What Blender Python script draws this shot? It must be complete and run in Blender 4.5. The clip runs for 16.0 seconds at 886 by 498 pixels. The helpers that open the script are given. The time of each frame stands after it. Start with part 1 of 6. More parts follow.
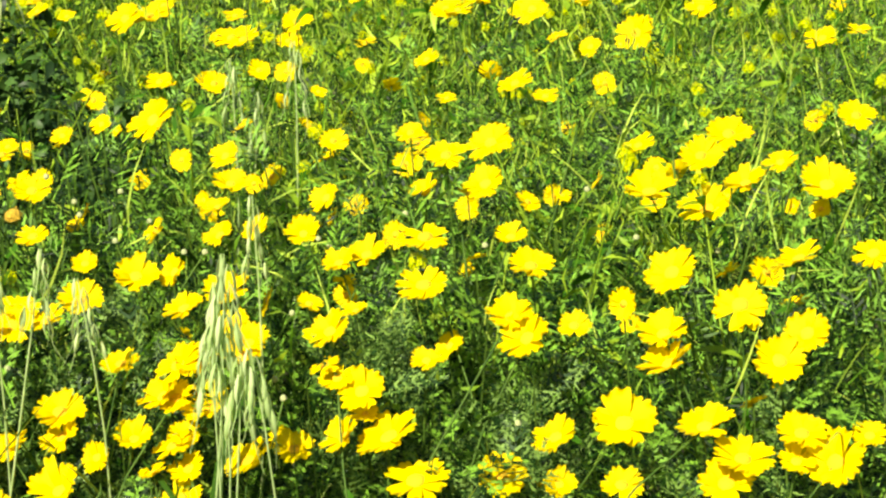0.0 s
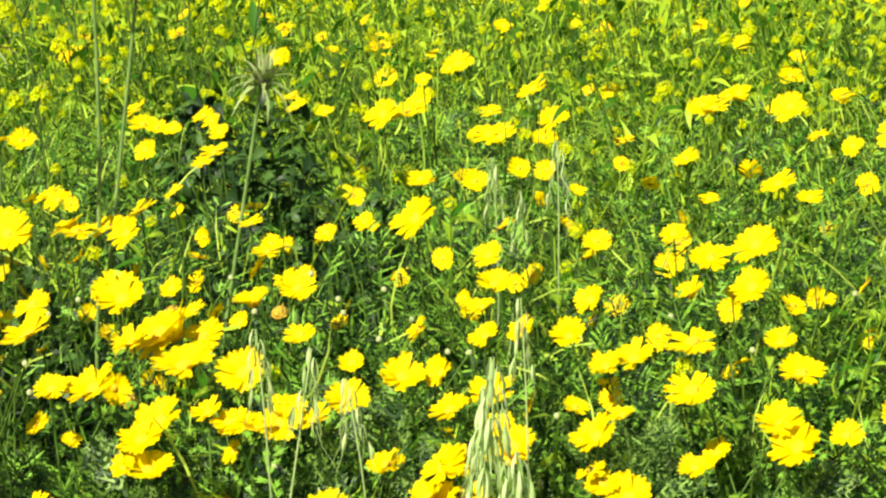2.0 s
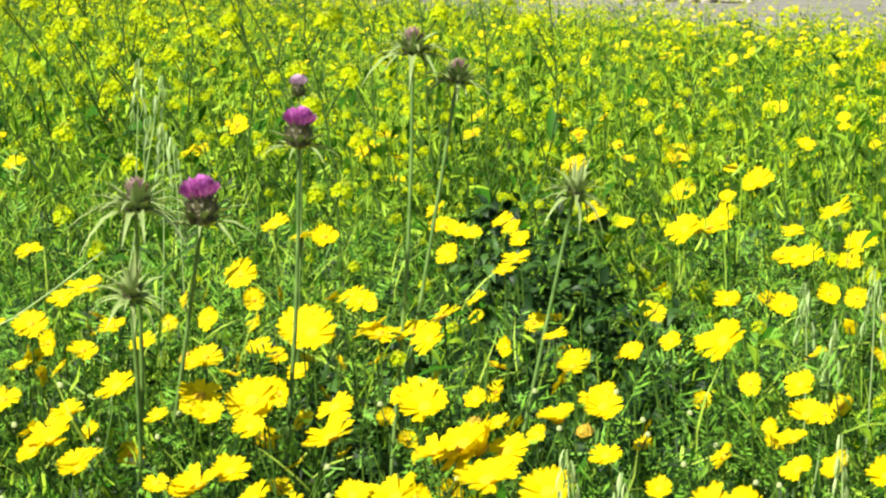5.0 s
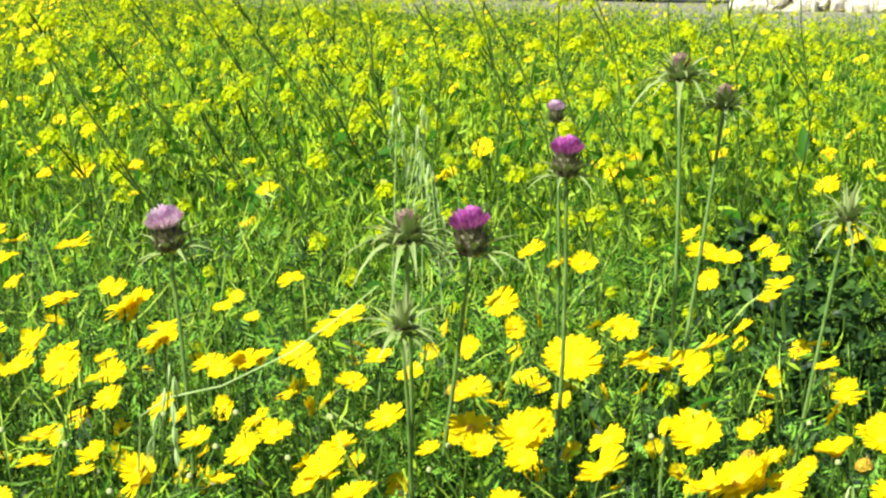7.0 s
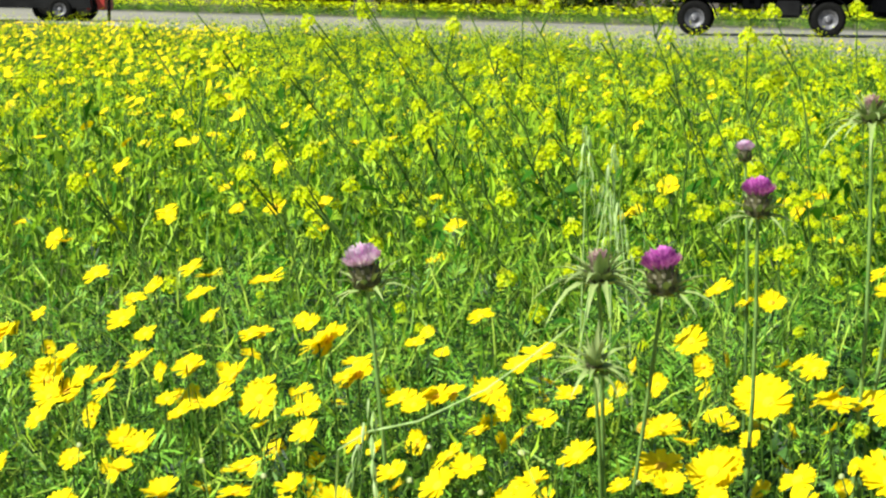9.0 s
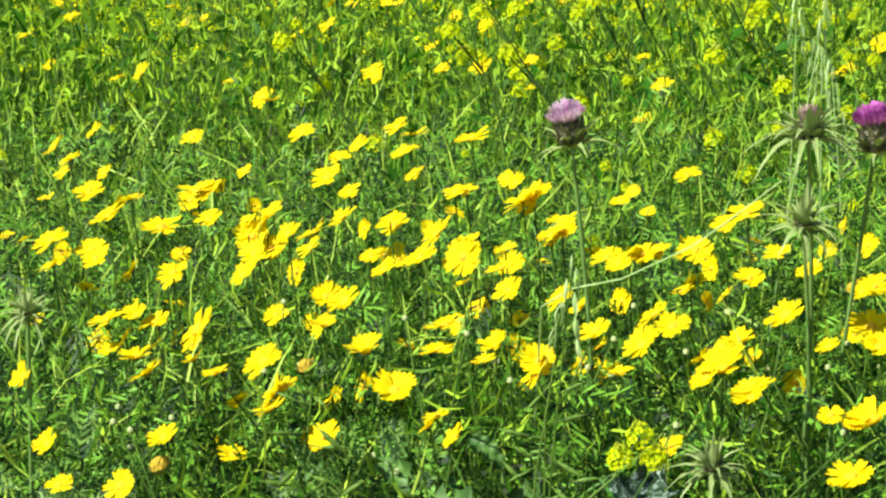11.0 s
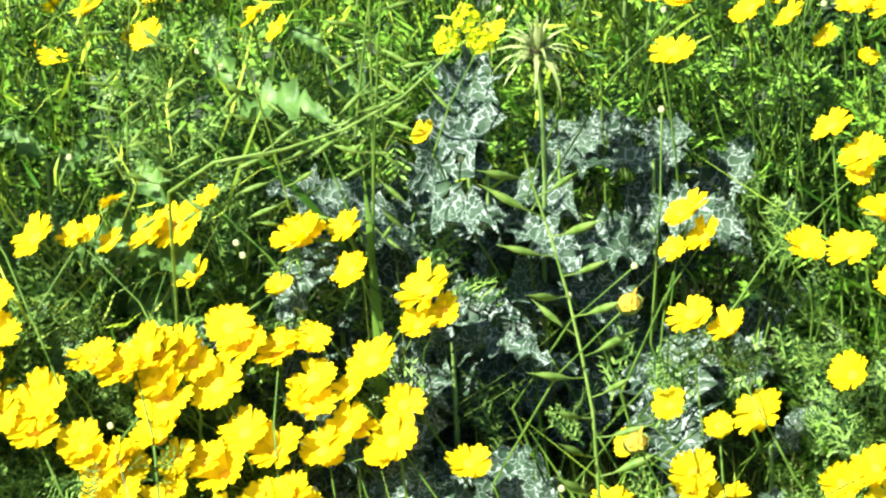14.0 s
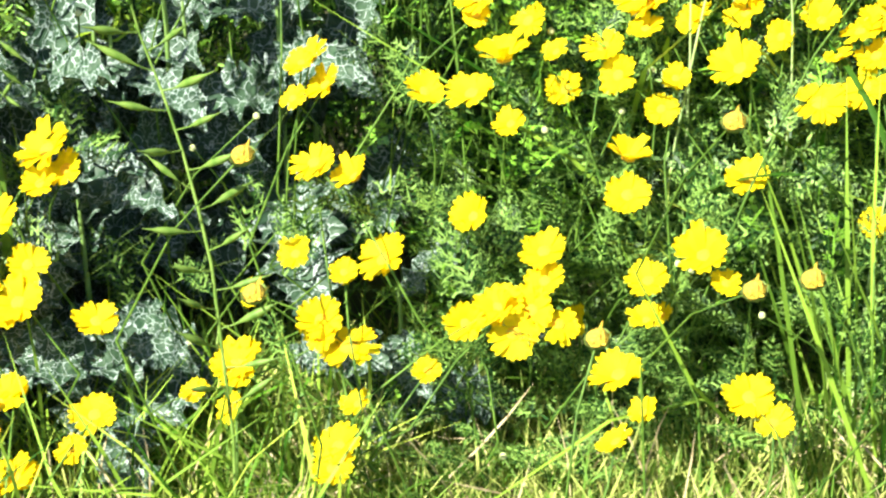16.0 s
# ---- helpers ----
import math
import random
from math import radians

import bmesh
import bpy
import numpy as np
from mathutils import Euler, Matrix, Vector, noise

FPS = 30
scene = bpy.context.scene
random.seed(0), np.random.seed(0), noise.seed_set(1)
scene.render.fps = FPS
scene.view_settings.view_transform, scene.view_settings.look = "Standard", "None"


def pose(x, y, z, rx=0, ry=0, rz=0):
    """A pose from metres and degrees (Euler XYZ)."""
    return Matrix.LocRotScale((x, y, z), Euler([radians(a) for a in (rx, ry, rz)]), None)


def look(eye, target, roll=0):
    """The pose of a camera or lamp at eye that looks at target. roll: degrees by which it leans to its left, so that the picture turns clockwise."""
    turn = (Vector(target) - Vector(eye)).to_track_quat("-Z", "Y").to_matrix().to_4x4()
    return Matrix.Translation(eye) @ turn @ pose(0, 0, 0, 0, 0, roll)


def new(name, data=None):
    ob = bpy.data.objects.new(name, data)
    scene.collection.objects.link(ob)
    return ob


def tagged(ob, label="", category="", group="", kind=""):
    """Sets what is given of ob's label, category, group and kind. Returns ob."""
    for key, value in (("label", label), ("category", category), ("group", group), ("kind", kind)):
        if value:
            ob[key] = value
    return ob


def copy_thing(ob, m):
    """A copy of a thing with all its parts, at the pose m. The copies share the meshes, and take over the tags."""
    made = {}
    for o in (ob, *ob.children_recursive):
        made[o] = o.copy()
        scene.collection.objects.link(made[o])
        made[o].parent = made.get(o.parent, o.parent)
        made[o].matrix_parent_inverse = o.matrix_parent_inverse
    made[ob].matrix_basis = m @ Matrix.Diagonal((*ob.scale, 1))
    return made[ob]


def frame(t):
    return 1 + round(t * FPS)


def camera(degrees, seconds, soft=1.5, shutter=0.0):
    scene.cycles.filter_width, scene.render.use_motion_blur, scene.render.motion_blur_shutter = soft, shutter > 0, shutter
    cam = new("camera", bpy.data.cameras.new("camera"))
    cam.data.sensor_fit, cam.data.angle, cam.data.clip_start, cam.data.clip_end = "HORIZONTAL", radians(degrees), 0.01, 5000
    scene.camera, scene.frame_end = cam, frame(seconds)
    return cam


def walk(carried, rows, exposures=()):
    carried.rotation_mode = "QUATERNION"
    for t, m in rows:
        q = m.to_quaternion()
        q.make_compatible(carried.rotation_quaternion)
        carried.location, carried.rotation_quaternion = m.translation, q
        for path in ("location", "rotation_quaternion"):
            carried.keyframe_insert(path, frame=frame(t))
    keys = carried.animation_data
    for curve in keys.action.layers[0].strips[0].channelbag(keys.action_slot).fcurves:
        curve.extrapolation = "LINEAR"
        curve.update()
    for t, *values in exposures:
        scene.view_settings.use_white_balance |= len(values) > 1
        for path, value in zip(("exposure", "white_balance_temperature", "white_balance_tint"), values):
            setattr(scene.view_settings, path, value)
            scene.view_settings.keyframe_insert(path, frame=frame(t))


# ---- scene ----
# A wildflower meadow at a roadside: the camera stands still and swings slowly over it.
cam = camera(22.0, 16.0, soft=2.4)
PATH = [
    (0, pose(0.1358, -0.0956, 1.1792, 77.941, 0, -22.926) @ pose(0, 0, 0, 0, 0, -0.056)),
    (0.5, pose(0.1347, -0.1022, 1.1899, 78.375, 0, -21.513) @ pose(0, 0, 0, 0, 0, -0.375)),
    (1, pose(0.1224, -0.0975, 1.1956, 78.919, 0, -20.327) @ pose(0, 0, 0, 0, 0, -0.212)),
    (1.5, pose(0.1099, -0.0790, 1.1898, 79.708, 0, -18.831) @ pose(0, 0, 0, 0, 0, -0.358)),
    (2, pose(0.1065, -0.0647, 1.1915, 80.177, 0, -17.002) @ pose(0, 0, 0, 0, 0, -0.375)),
    (2.5, pose(0.0918, -0.0505, 1.1824, 80.867, 0, -15.744) @ pose(0, 0, 0, 0, 0, -0.128)),
    (3, pose(0.0809, -0.0432, 1.1812, 81.453, 0, -14.911) @ pose(0, 0, 0, 0, 0, 0.005)),
    (3.5, pose(0.0763, -0.0454, 1.1863, 81.912, 0, -13.866) @ pose(0, 0, 0, 0, 0, 0.234)),
    (3.7, pose(0.0774, -0.0377, 1.1858, 82.096, 0, -13.400) @ pose(0, 0, 0, 0, 0, 0.287)),
    (5.8, pose(0.0367, 0.0260, 1.2078, 82.531, 0, -8.031) @ pose(0, 0, 0, 0, 0, 1.753)),
    (6, pose(0.0282, 0.0338, 1.2067, 82.474, 0, -7.380) @ pose(0, 0, 0, 0, 0, 1.332)),
    (6.5, pose(0.0237, 0.0412, 1.2187, 82.442, 0, -5.578) @ pose(0, 0, 0, 0, 0, 0.844)),
    (7, pose(0.0189, 0.0398, 1.2129, 82.872, 0, -4.524) @ pose(0, 0, 0, 0, 0, 0.856)),
    (7.5, pose(0.0100, 0.0337, 1.2133, 83.978, 0, -4.445) @ pose(0, 0, 0, 0, 0, 0.200)),
    (8, pose(0.0117, 0.0143, 1.2208, 84.543, 0, -3.195) @ pose(0, 0, 0, 0, 0, -0.111)),
    (8.5, pose(0.0000, 0.0113, 1.2193, 84.242, 0, -1.481) @ pose(0, 0, 0, 0, 0, 0.005)),
    (9, pose(0.0000, 0.0000, 1.2224, 83.678, 0, -0.000) @ pose(0, 0, 0, 0, 0, 0.755)),
    (9.5, pose(0.0061, 0.0057, 1.2196, 82.904, 0, 1.996) @ pose(0, 0, 0, 0, 0, 0.130)),
    (10, pose(0.0053, 0.0258, 1.2154, 82.079, 0, 3.909) @ pose(0, 0, 0, 0, 0, -0.039)),
    (10.2, pose(0.0067, 0.0310, 1.2139, 81.580, 0, 4.563) @ pose(0, 0, 0, 0, 0, -0.273)),
    (12.3, pose(-0.0030, 0.0257, 1.1937, 77.554, 0, 5.686) @ pose(0, 0, 0, 0, 0, 0.226)),
    (12.5, pose(-0.0016, 0.0282, 1.1890, 76.763, 0, 5.529) @ pose(0, 0, 0, 0, 0, -0.088)),
    (13, pose(-0.0064, 0.0298, 1.1883, 74.694, 0, 4.362) @ pose(0, 0, 0, 0, 0, -0.495)),
    (13.5, pose(-0.0039, 0.0266, 1.1861, 72.610, 0, 2.352) @ pose(0, 0, 0, 0, 0, -0.961)),
    (14, pose(-0.0131, 0.0333, 1.1906, 70.317, 0, 0.386) @ pose(0, 0, 0, 0, 0, -1.111)),
    (14.5, pose(-0.0182, 0.0350, 1.1980, 69.169, 0, -1.652) @ pose(0, 0, 0, 0, 0, -0.454)),
    (15, pose(-0.0049, 0.0403, 1.1974, 68.454, 0, -3.701) @ pose(0, 0, 0, 0, 0, -0.211)),
    (15.5, pose(0.0270, 0.0448, 1.1952, 67.306, 0, -5.788) @ pose(0, 0, 0, 0, 0, -0.366)),
    (16, pose(0.0721, 0.0285, 1.2020, 66.154, 0, -7.415) @ pose(0, 0, 0, 0, 0, -0.437)),
]
walk(cam, PATH, [(0.0, 0.86, 7300, 13), (2.5, 0.81, 7000, 10), (3.5, 0.82, 6800, 7), (6.0, 0.82, 6650, 5), (7.0, 0.88, 6600, 4), (9.0, 0.85, 6500, 2), (10.0, 0.78, 6500, 1), (12.5, 1.04, 6450, 4),
                 (13.0, 1.46, 6450, 8), (14.5, 1.80, 6450, 12), (16.0, 1.87, 6500, 13)])

# ---- daylight: high sun behind the viewer's left shoulder, clear sky ----
SUN = Vector((-0.62, -0.50, 0.82)).normalized()
world = bpy.data.worlds.new("sky")
scene.world = world
world.use_nodes = True
wn = world.node_tree.nodes
sky = wn.new("ShaderNodeTexSky")
sky.sky_type, sky.sun_disc = "NISHITA", False
sky.sun_elevation = math.asin(SUN.z)
sky.sun_rotation = math.atan2(SUN.x, SUN.y)
world.node_tree.links.new(sky.outputs[0], wn["Background"].inputs[0])
wn["Background"].inputs[1].default_value = 0.052
sun_data = bpy.data.lights.new("sun", "SUN")
sun_data.energy, sun_data.angle, sun_data.color = 5.0, radians(0.5), (1.0, 0.95, 0.86)
sun = new("sun", sun_data)
sun.matrix_world = look(SUN * 50, (0, 0, 0))


# ---- materials ----
def mat(name, c1, c2, scale=40.0, rough=0.6, through_light=0.0, bump=0.0, rand=0.0, metal=0.0, detail=4.0, coat=0.0, spec=0.5, ends=(0.32, 0.68)):
    """A surface whose colour wanders between c1 and c2; through_light lets leaves and petals shine from behind."""
    m = bpy.data.materials.new(name)
    m.use_nodes = True
    n, l = m.node_tree.nodes, m.node_tree.links
    b = n["Principled BSDF"]
    tc = n.new("ShaderNodeTexCoord")
    nz = n.new("ShaderNodeTexNoise")
    nz.inputs["Scale"].default_value, nz.inputs["Detail"].default_value = scale, detail
    l.new(tc.outputs["Object"], nz.inputs["Vector"])
    ramp = n.new("ShaderNodeValToRGB")
    ramp.color_ramp.elements[0].position, ramp.color_ramp.elements[1].position = ends
    ramp.color_ramp.elements[0].color, ramp.color_ramp.elements[1].color = (*c1, 1), (*c2, 1)
    fac = nz.outputs[0]
    if rand:
        geo = n.new("ShaderNodeNewGeometry")
        mix = n.new("ShaderNodeMix")
        mix.inputs[0].default_value = rand
        l.new(nz.outputs[0], mix.inputs[2])
        l.new(geo.outputs["Random Per Island"], mix.inputs[3])
        fac = mix.outputs[0]
    l.new(fac, ramp.inputs[0])
    l.new(ramp.outputs[0], b.inputs["Base Color"])
    b.inputs["Roughness"].default_value, b.inputs["Metallic"].default_value = rough, metal
    b.inputs["Coat Weight"].default_value, b.inputs["Specular IOR Level"].default_value = coat, spec
    if through_light:
        b.inputs["Specular IOR Level"].default_value = 0.25
    if bump:
        bp = n.new("ShaderNodeBump")
        bp.inputs["Strength"].default_value, bp.inputs["Distance"].default_value = bump, 0.01
        l.new(nz.outputs[0], bp.inputs["Height"])
        l.new(bp.outputs[0], b.inputs["Normal"])
    if through_light:
        tr = n.new("ShaderNodeBsdfTranslucent")
        l.new(ramp.outputs[0], tr.inputs["Color"])
        ms = n.new("ShaderNodeMixShader")
        ms.inputs[0].default_value = through_light
        l.new(b.outputs[0], ms.inputs[1])
        l.new(tr.outputs[0], ms.inputs[2])
        l.new(ms.outputs[0], n["Material Output"].inputs[0])
    return m


def veined(name):
    """Milk-thistle leaf: dark green blade with a white net of veins."""
    m = mat(name, (0.012, 0.040, 0.018), (0.045, 0.090, 0.046), 25, 0.55, 0.06)
    n, l = m.node_tree.nodes, m.node_tree.links
    tc = n.new("ShaderNodeTexCoord")
    vo = n.new("ShaderNodeTexVoronoi")
    vo.feature = "DISTANCE_TO_EDGE"
    vo.inputs["Scale"].default_value = 62
    nz = n.new("ShaderNodeTexNoise")
    nz.inputs["Scale"].default_value = 30
    add = n.new("ShaderNodeMix")
    add.data_type = "RGBA"
    add.inputs[0].default_value = 0.05
    l.new(tc.outputs["Object"], nz.inputs["Vector"])
    l.new(tc.outputs["Object"], add.inputs[6])
    l.new(nz.outputs[1], add.inputs[7])
    l.new(add.outputs[2], vo.inputs["Vector"])
    r = n.new("ShaderNodeValToRGB")
    r.color_ramp.elements[0].position, r.color_ramp.elements[1].position = 0.008, 0.055
    r.color_ramp.elements[0].color, r.color_ramp.elements[1].color = (1, 1, 1, 1), (0, 0, 0, 1)
    l.new(vo.outputs["Distance"], r.inputs[0])
    mx = n.new("ShaderNodeMix")
    mx.data_type = "RGBA"
    l.new(r.outputs[0], mx.inputs[0])
    l.new(n["Color Ramp"].outputs[0], mx.inputs[6])
    mx.inputs[7].default_value = (0.33, 0.41, 0.37, 1)
    l.new(mx.outputs[2], n["Principled BSDF"].inputs["Base Color"])
    bp = n.new("ShaderNodeBump")
    bp.inputs["Strength"].default_value, bp.inputs["Distance"].default_value = 0.6, 0.004
    bp.invert = True
    l.new(vo.outputs["Distance"], bp.inputs["Height"])
    l.new(bp.outputs[0], n["Principled BSDF"].inputs["Normal"])
    return m


M_PETAL = mat("petal_yellow", (0.80, 0.62, 0.0), (0.89, 0.73, 0.0), 60, 0.75, 0.30, rand=0.4)
M_DISC = mat("disc_gold", (0.66, 0.36, 0.002), (0.80, 0.50, 0.004), 900, 0.8, bump=0.3)
M_CALYX = mat("calyx_green", (0.10, 0.18, 0.03), (0.2, 0.27, 0.06), 200, 0.6)
M_STEM = mat("stem_green", (0.028, 0.085, 0.008), (0.11, 0.21, 0.025), 30, 0.6, 0.1)
M_DARKSTEM = mat("stem_dark", (0.032, 0.078, 0.010), (0.08, 0.15, 0.02), 30, 0.8, spec=0.2)
# near-black leaves, picked by a sharp ramp, stand in for shade between leaves
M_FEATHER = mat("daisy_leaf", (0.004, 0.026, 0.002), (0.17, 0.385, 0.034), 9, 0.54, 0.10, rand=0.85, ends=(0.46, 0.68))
M_GRASS = mat("grass_blade", (0.02, 0.075, 0.004), (0.23, 0.39, 0.04), 6, 0.5, 0.18, rand=0.8)
M_MUSTLEAF = mat("mustard_leaf", (0.040, 0.155, 0.005), (0.43, 0.66, 0.042), 5, 0.5, 0.35, rand=0.8, ends=(0.34, 0.64))
M_MUSTARD = mat("mustard_petal", (0.54, 0.69, 0.0), (0.76, 0.81, 0.0), 80, 0.7, 0.4, rand=0.5)
M_BUD = mat("mustard_bud", (0.38, 0.46, 0.02), (0.55, 0.60, 0.04), 200, 0.5, 0.2)
M_OAT = mat("oat_straw", (0.34, 0.54, 0.15), (0.64, 0.80, 0.38), 60, 0.5, 0.4, rand=0.5)
M_DRY = mat("dry_straw", (0.30, 0.24, 0.12), (0.48, 0.40, 0.22), 60, 0.7)
M_FLORET = mat("thistle_floret", (0.50, 0.075, 0.44), (0.80, 0.27, 0.72), 90, 0.6, 0.3, rand=0.6)
M_FLORET_PALE = mat("thistle_floret_pale", (0.72, 0.40, 0.66), (0.93, 0.80, 0.90), 90, 0.6, 0.3, rand=0.6)
M_FLORET_OLD = mat("thistle_floret_withered", (0.22, 0.11, 0.13), (0.55, 0.36, 0.36), 90, 0.8, rand=0.6)
M_BRACT = mat("thistle_bract", (0.20, 0.29, 0.08), (0.56, 0.62, 0.30), 60, 0.5, 0.1, rand=0.5)
M_BULB = mat("thistle_bulb", (0.045, 0.040, 0.026), (0.16, 0.15, 0.075), 160, 0.6, bump=0.3)
M_VEIN = veined("milk_thistle_leaf")
M_LOBED = mat("lobed_leaf", (0.030, 0.092, 0.018), (0.115, 0.23, 0.05), 22, 0.5, 0.15, bump=0.3)
M_SOIL = mat("soil", (0.05, 0.05, 0.024), (0.11, 0.12, 0.045), 7, 0.95, bump=0.9, detail=9)
M_ROAD = mat("road_dust", (0.17, 0.165, 0.14), (0.29, 0.275, 0.23), 0.8, 0.9, bump=0.4, detail=9)
M_STONE = mat("limestone", (0.38, 0.34, 0.28), (0.68, 0.63, 0.55), 3, 0.85, bump=0.5, detail=8)
M_TRUCK = mat("dark_paint", (0.0006, 0.0008, 0.0012), (0.0015, 0.0018, 0.0026), 3, 0.7, spec=0.04)
M_TYRE = mat("tyre_rubber", (0.003, 0.003, 0.003), (0.008, 0.008, 0.008), 30, 0.85, spec=0.1)
M_RIM = mat("wheel_steel", (0.06, 0.06, 0.07), (0.15, 0.15, 0.17), 20, 0.5, metal=0.3)
M_STRIPE = mat("reflective_stripe", (0.42, 0.36, 0.02), (0.55, 0.46, 0.03), 10, 0.4)
M_RED = mat("red_paint", (0.28, 0.015, 0.01), (0.36, 0.03, 0.02), 6, 0.5)
M_HULL = mat("grey_paint", (0.005, 0.005, 0.006), (0.012, 0.012, 0.013), 3, 0.5, spec=0.15)
M_WIN = mat("dark_window", (0.01, 0.012, 0.014), (0.02, 0.024, 0.026), 3, 0.08)
M_TURF = mat("turf_grass", (0.12, 0.25, 0.028), (0.48, 0.54, 0.14), 5, 0.55, 0.35, rand=0.8)
M_BUDPALE = mat("daisy_bud_pale", (0.30, 0.38, 0.13), (0.54, 0.58, 0.30), 200, 0.6)
M_FROND = mat("pale_cut_leaf", (0.016, 0.058, 0.009), (0.20, 0.36, 0.070), 12, 0.5, 0.18, rand=0.8, ends=(0.42, 0.68))
M_SHOOT = mat("fresh_blade", (0.07, 0.19, 0.008), (0.42, 0.58, 0.075), 12, 0.5, 0.18, rand=0.8)
M_SPENT = mat("spent_disc", (0.40, 0.25, 0.015), (0.68, 0.47, 0.035), 300, 0.9, bump=0.8)
M_POD = mat("green_pod", (0.09, 0.19, 0.025), (0.21, 0.33, 0.065), 60, 0.5, 0.25)
M_THISTEM = mat("thistle_stem", (0.09, 0.19, 0.035), (0.20, 0.33, 0.08), 40, 0.6)
# leaf green taken very dark to stand in for shade in the canopy gaps
M_GAPSHADE_LEAF = mat("gap_shade_leaf", (0.010, 0.034, 0.007), (0.05, 0.12, 0.02), 9, 0.5, 0.05, rand=0.7, spec=0.25)
M_BARK = mat("bark", (0.05, 0.038, 0.025), (0.12, 0.095, 0.07), 12, 0.9, bump=0.8)
M_OLIVE = mat("bush_leaf", (0.05, 0.065, 0.004), (0.33, 0.31, 0.02), 0.35, 0.8, 0.3, rand=0.45, spec=0.1)
M_TREELEAF = mat("tree_leaf", (0.014, 0.036, 0.002), (0.12, 0.16, 0.012), 0.35, 0.8, 0.3, rand=0.45, spec=0.1)
M_WALL = mat("grey_wall", (0.035, 0.031, 0.026), (0.105, 0.092, 0.078), 0.35, 0.9, bump=0.3, detail=8)


# ---- mesh helpers ----
class Soup:
    """Triangles and quads gathered with numpy, then made into one mesh."""

    def __init__(self):
        self.v, self.f, self.m, self.n = [], [], [], 0

    def add(self, v, f, m=0):
        v, f = np.asarray(v, float), np.asarray(f, int)
        self.v.append(v)
        self.f.append(f + self.n)
        self.m.append(np.full(len(f), m))
        self.n += len(v)
        return self

    def proto(self):
        return np.concatenate(self.v), np.concatenate(self.f), np.concatenate(self.m)

    def mesh(self, name, mats, smooth=True):
        v, f, m = self.proto()
        me = bpy.data.meshes.new(name)
        me.vertices.add(len(v))
        me.vertices.foreach_set("co", v.ravel())
        me.loops.add(f.size)
        me.loops.foreach_set("vertex_index", f.ravel())
        me.polygons.add(len(f))
        me.polygons.foreach_set("loop_start", np.arange(0, f.size, 3))
        me.polygons.foreach_set("material_index", m)
        me.polygons.foreach_set("use_smooth", np.full(len(f), smooth))
        for k in mats:
            me.materials.append(k)
        me.update(calc_edges=True)
        me.validate()
        return me


def scatter(soup, proto, places):
    """Copies of a prototype at 4x4 matrices (n, 4, 4), joined into the soup."""
    v, f, m = proto
    if len(places) == 0:
        return
    p = np.asarray(places)
    w = np.einsum("nij,vj->nvi", p[:, :3, :3], v) + p[:, None, :3, 3]
    off = np.arange(len(p))[:, None, None] * len(v)
    soup.v.append(w.reshape(-1, 3))
    soup.f.append((f[None] + off).reshape(-1, 3) + soup.n)
    soup.m.append(np.tile(m, len(p)))
    soup.n += len(p) * len(v)


def quads(q):
    q = np.asarray(q)
    return np.concatenate([q[:, [0, 1, 2]], q[:, [0, 2, 3]]])


def tube(pts, radii, sides=5):
    """A bent tapered stalk through pts."""
    pts = np.asarray(pts, float)
    n = len(pts)
    t = np.gradient(pts, axis=0)
    t /= np.linalg.norm(t, axis=1)[:, None] + 1e-9
    a = np.cross(t, [0.31, 0.95, 0.05])
    a /= np.linalg.norm(a, axis=1)[:, None] + 1e-9
    b = np.cross(t, a)
    ang = np.arange(sides) * 2 * math.pi / sides
    r = np.broadcast_to(np.asarray(radii, float), (n,))
    v = pts[:, None] + r[:, None, None] * (np.cos(ang)[None, :, None] * a[:, None] + np.sin(ang)[None, :, None] * b[:, None])
    q = []
    for i in range(n - 1):
        for k in range(sides):
            q.append((i * sides + k, i * sides + (k + 1) % sides, (i + 1) * sides + (k + 1) % sides, (i + 1) * sides + k))
    return v.reshape(-1, 3), quads(q)


def blade(length, width, bend, segs=4, fold=0.25):
    """A narrow leaf that rises along z and bends over towards y."""
    s = np.linspace(0, 1, segs + 1)
    y, z = length * bend * s ** 2, length * s * (1 - 0.35 * bend * s)
    w = width * 0.5 * np.sin(np.pi * (0.12 + 0.88 * s)) ** 0.7
    w[-1] = width * 0.03
    v = np.concatenate([np.stack([-w, y + fold * w, z], 1), np.stack([0 * w, y, z], 1), np.stack([w, y + fold * w, z], 1)])
    n = segs + 1
    q = [(i, i + n, i + n + 1, i + 1) for i in range(segs)] + [(i + n, i + 2 * n, i + 2 * n + 1, i + n + 1) for i in range(segs)]
    return v, quads(q)


def thin_blade(length, width, bend, segs=3):
    """A flat grass blade for the crowd."""
    s = np.linspace(0, 1, segs + 1)
    y, z = length * bend * s ** 2, length * s * (1 - 0.35 * bend * s)
    w = width * 0.5 * np.sin(np.pi * (0.15 + 0.85 * s)) ** 0.7
    w[-1] = width * 0.03
    v = np.concatenate([np.stack([-w, y, z], 1), np.stack([w, y, z], 1)])
    n = segs + 1
    return v, quads([(i, i + n, i + n + 1, i + 1) for i in range(segs)])


def turn_to(normal, spin=0.0, scale=1.0, at=(0, 0, 0)):
    """A 4x4 matrix that lays local z along normal."""
    q = Vector((0, 0, 1)).rotation_difference(Vector(normal).normalized())
    return np.array(Matrix.Translation(at) @ q.to_matrix().to_4x4() @ Matrix.Rotation(spin, 4, "Z") @ Matrix.Scale(scale, 4))


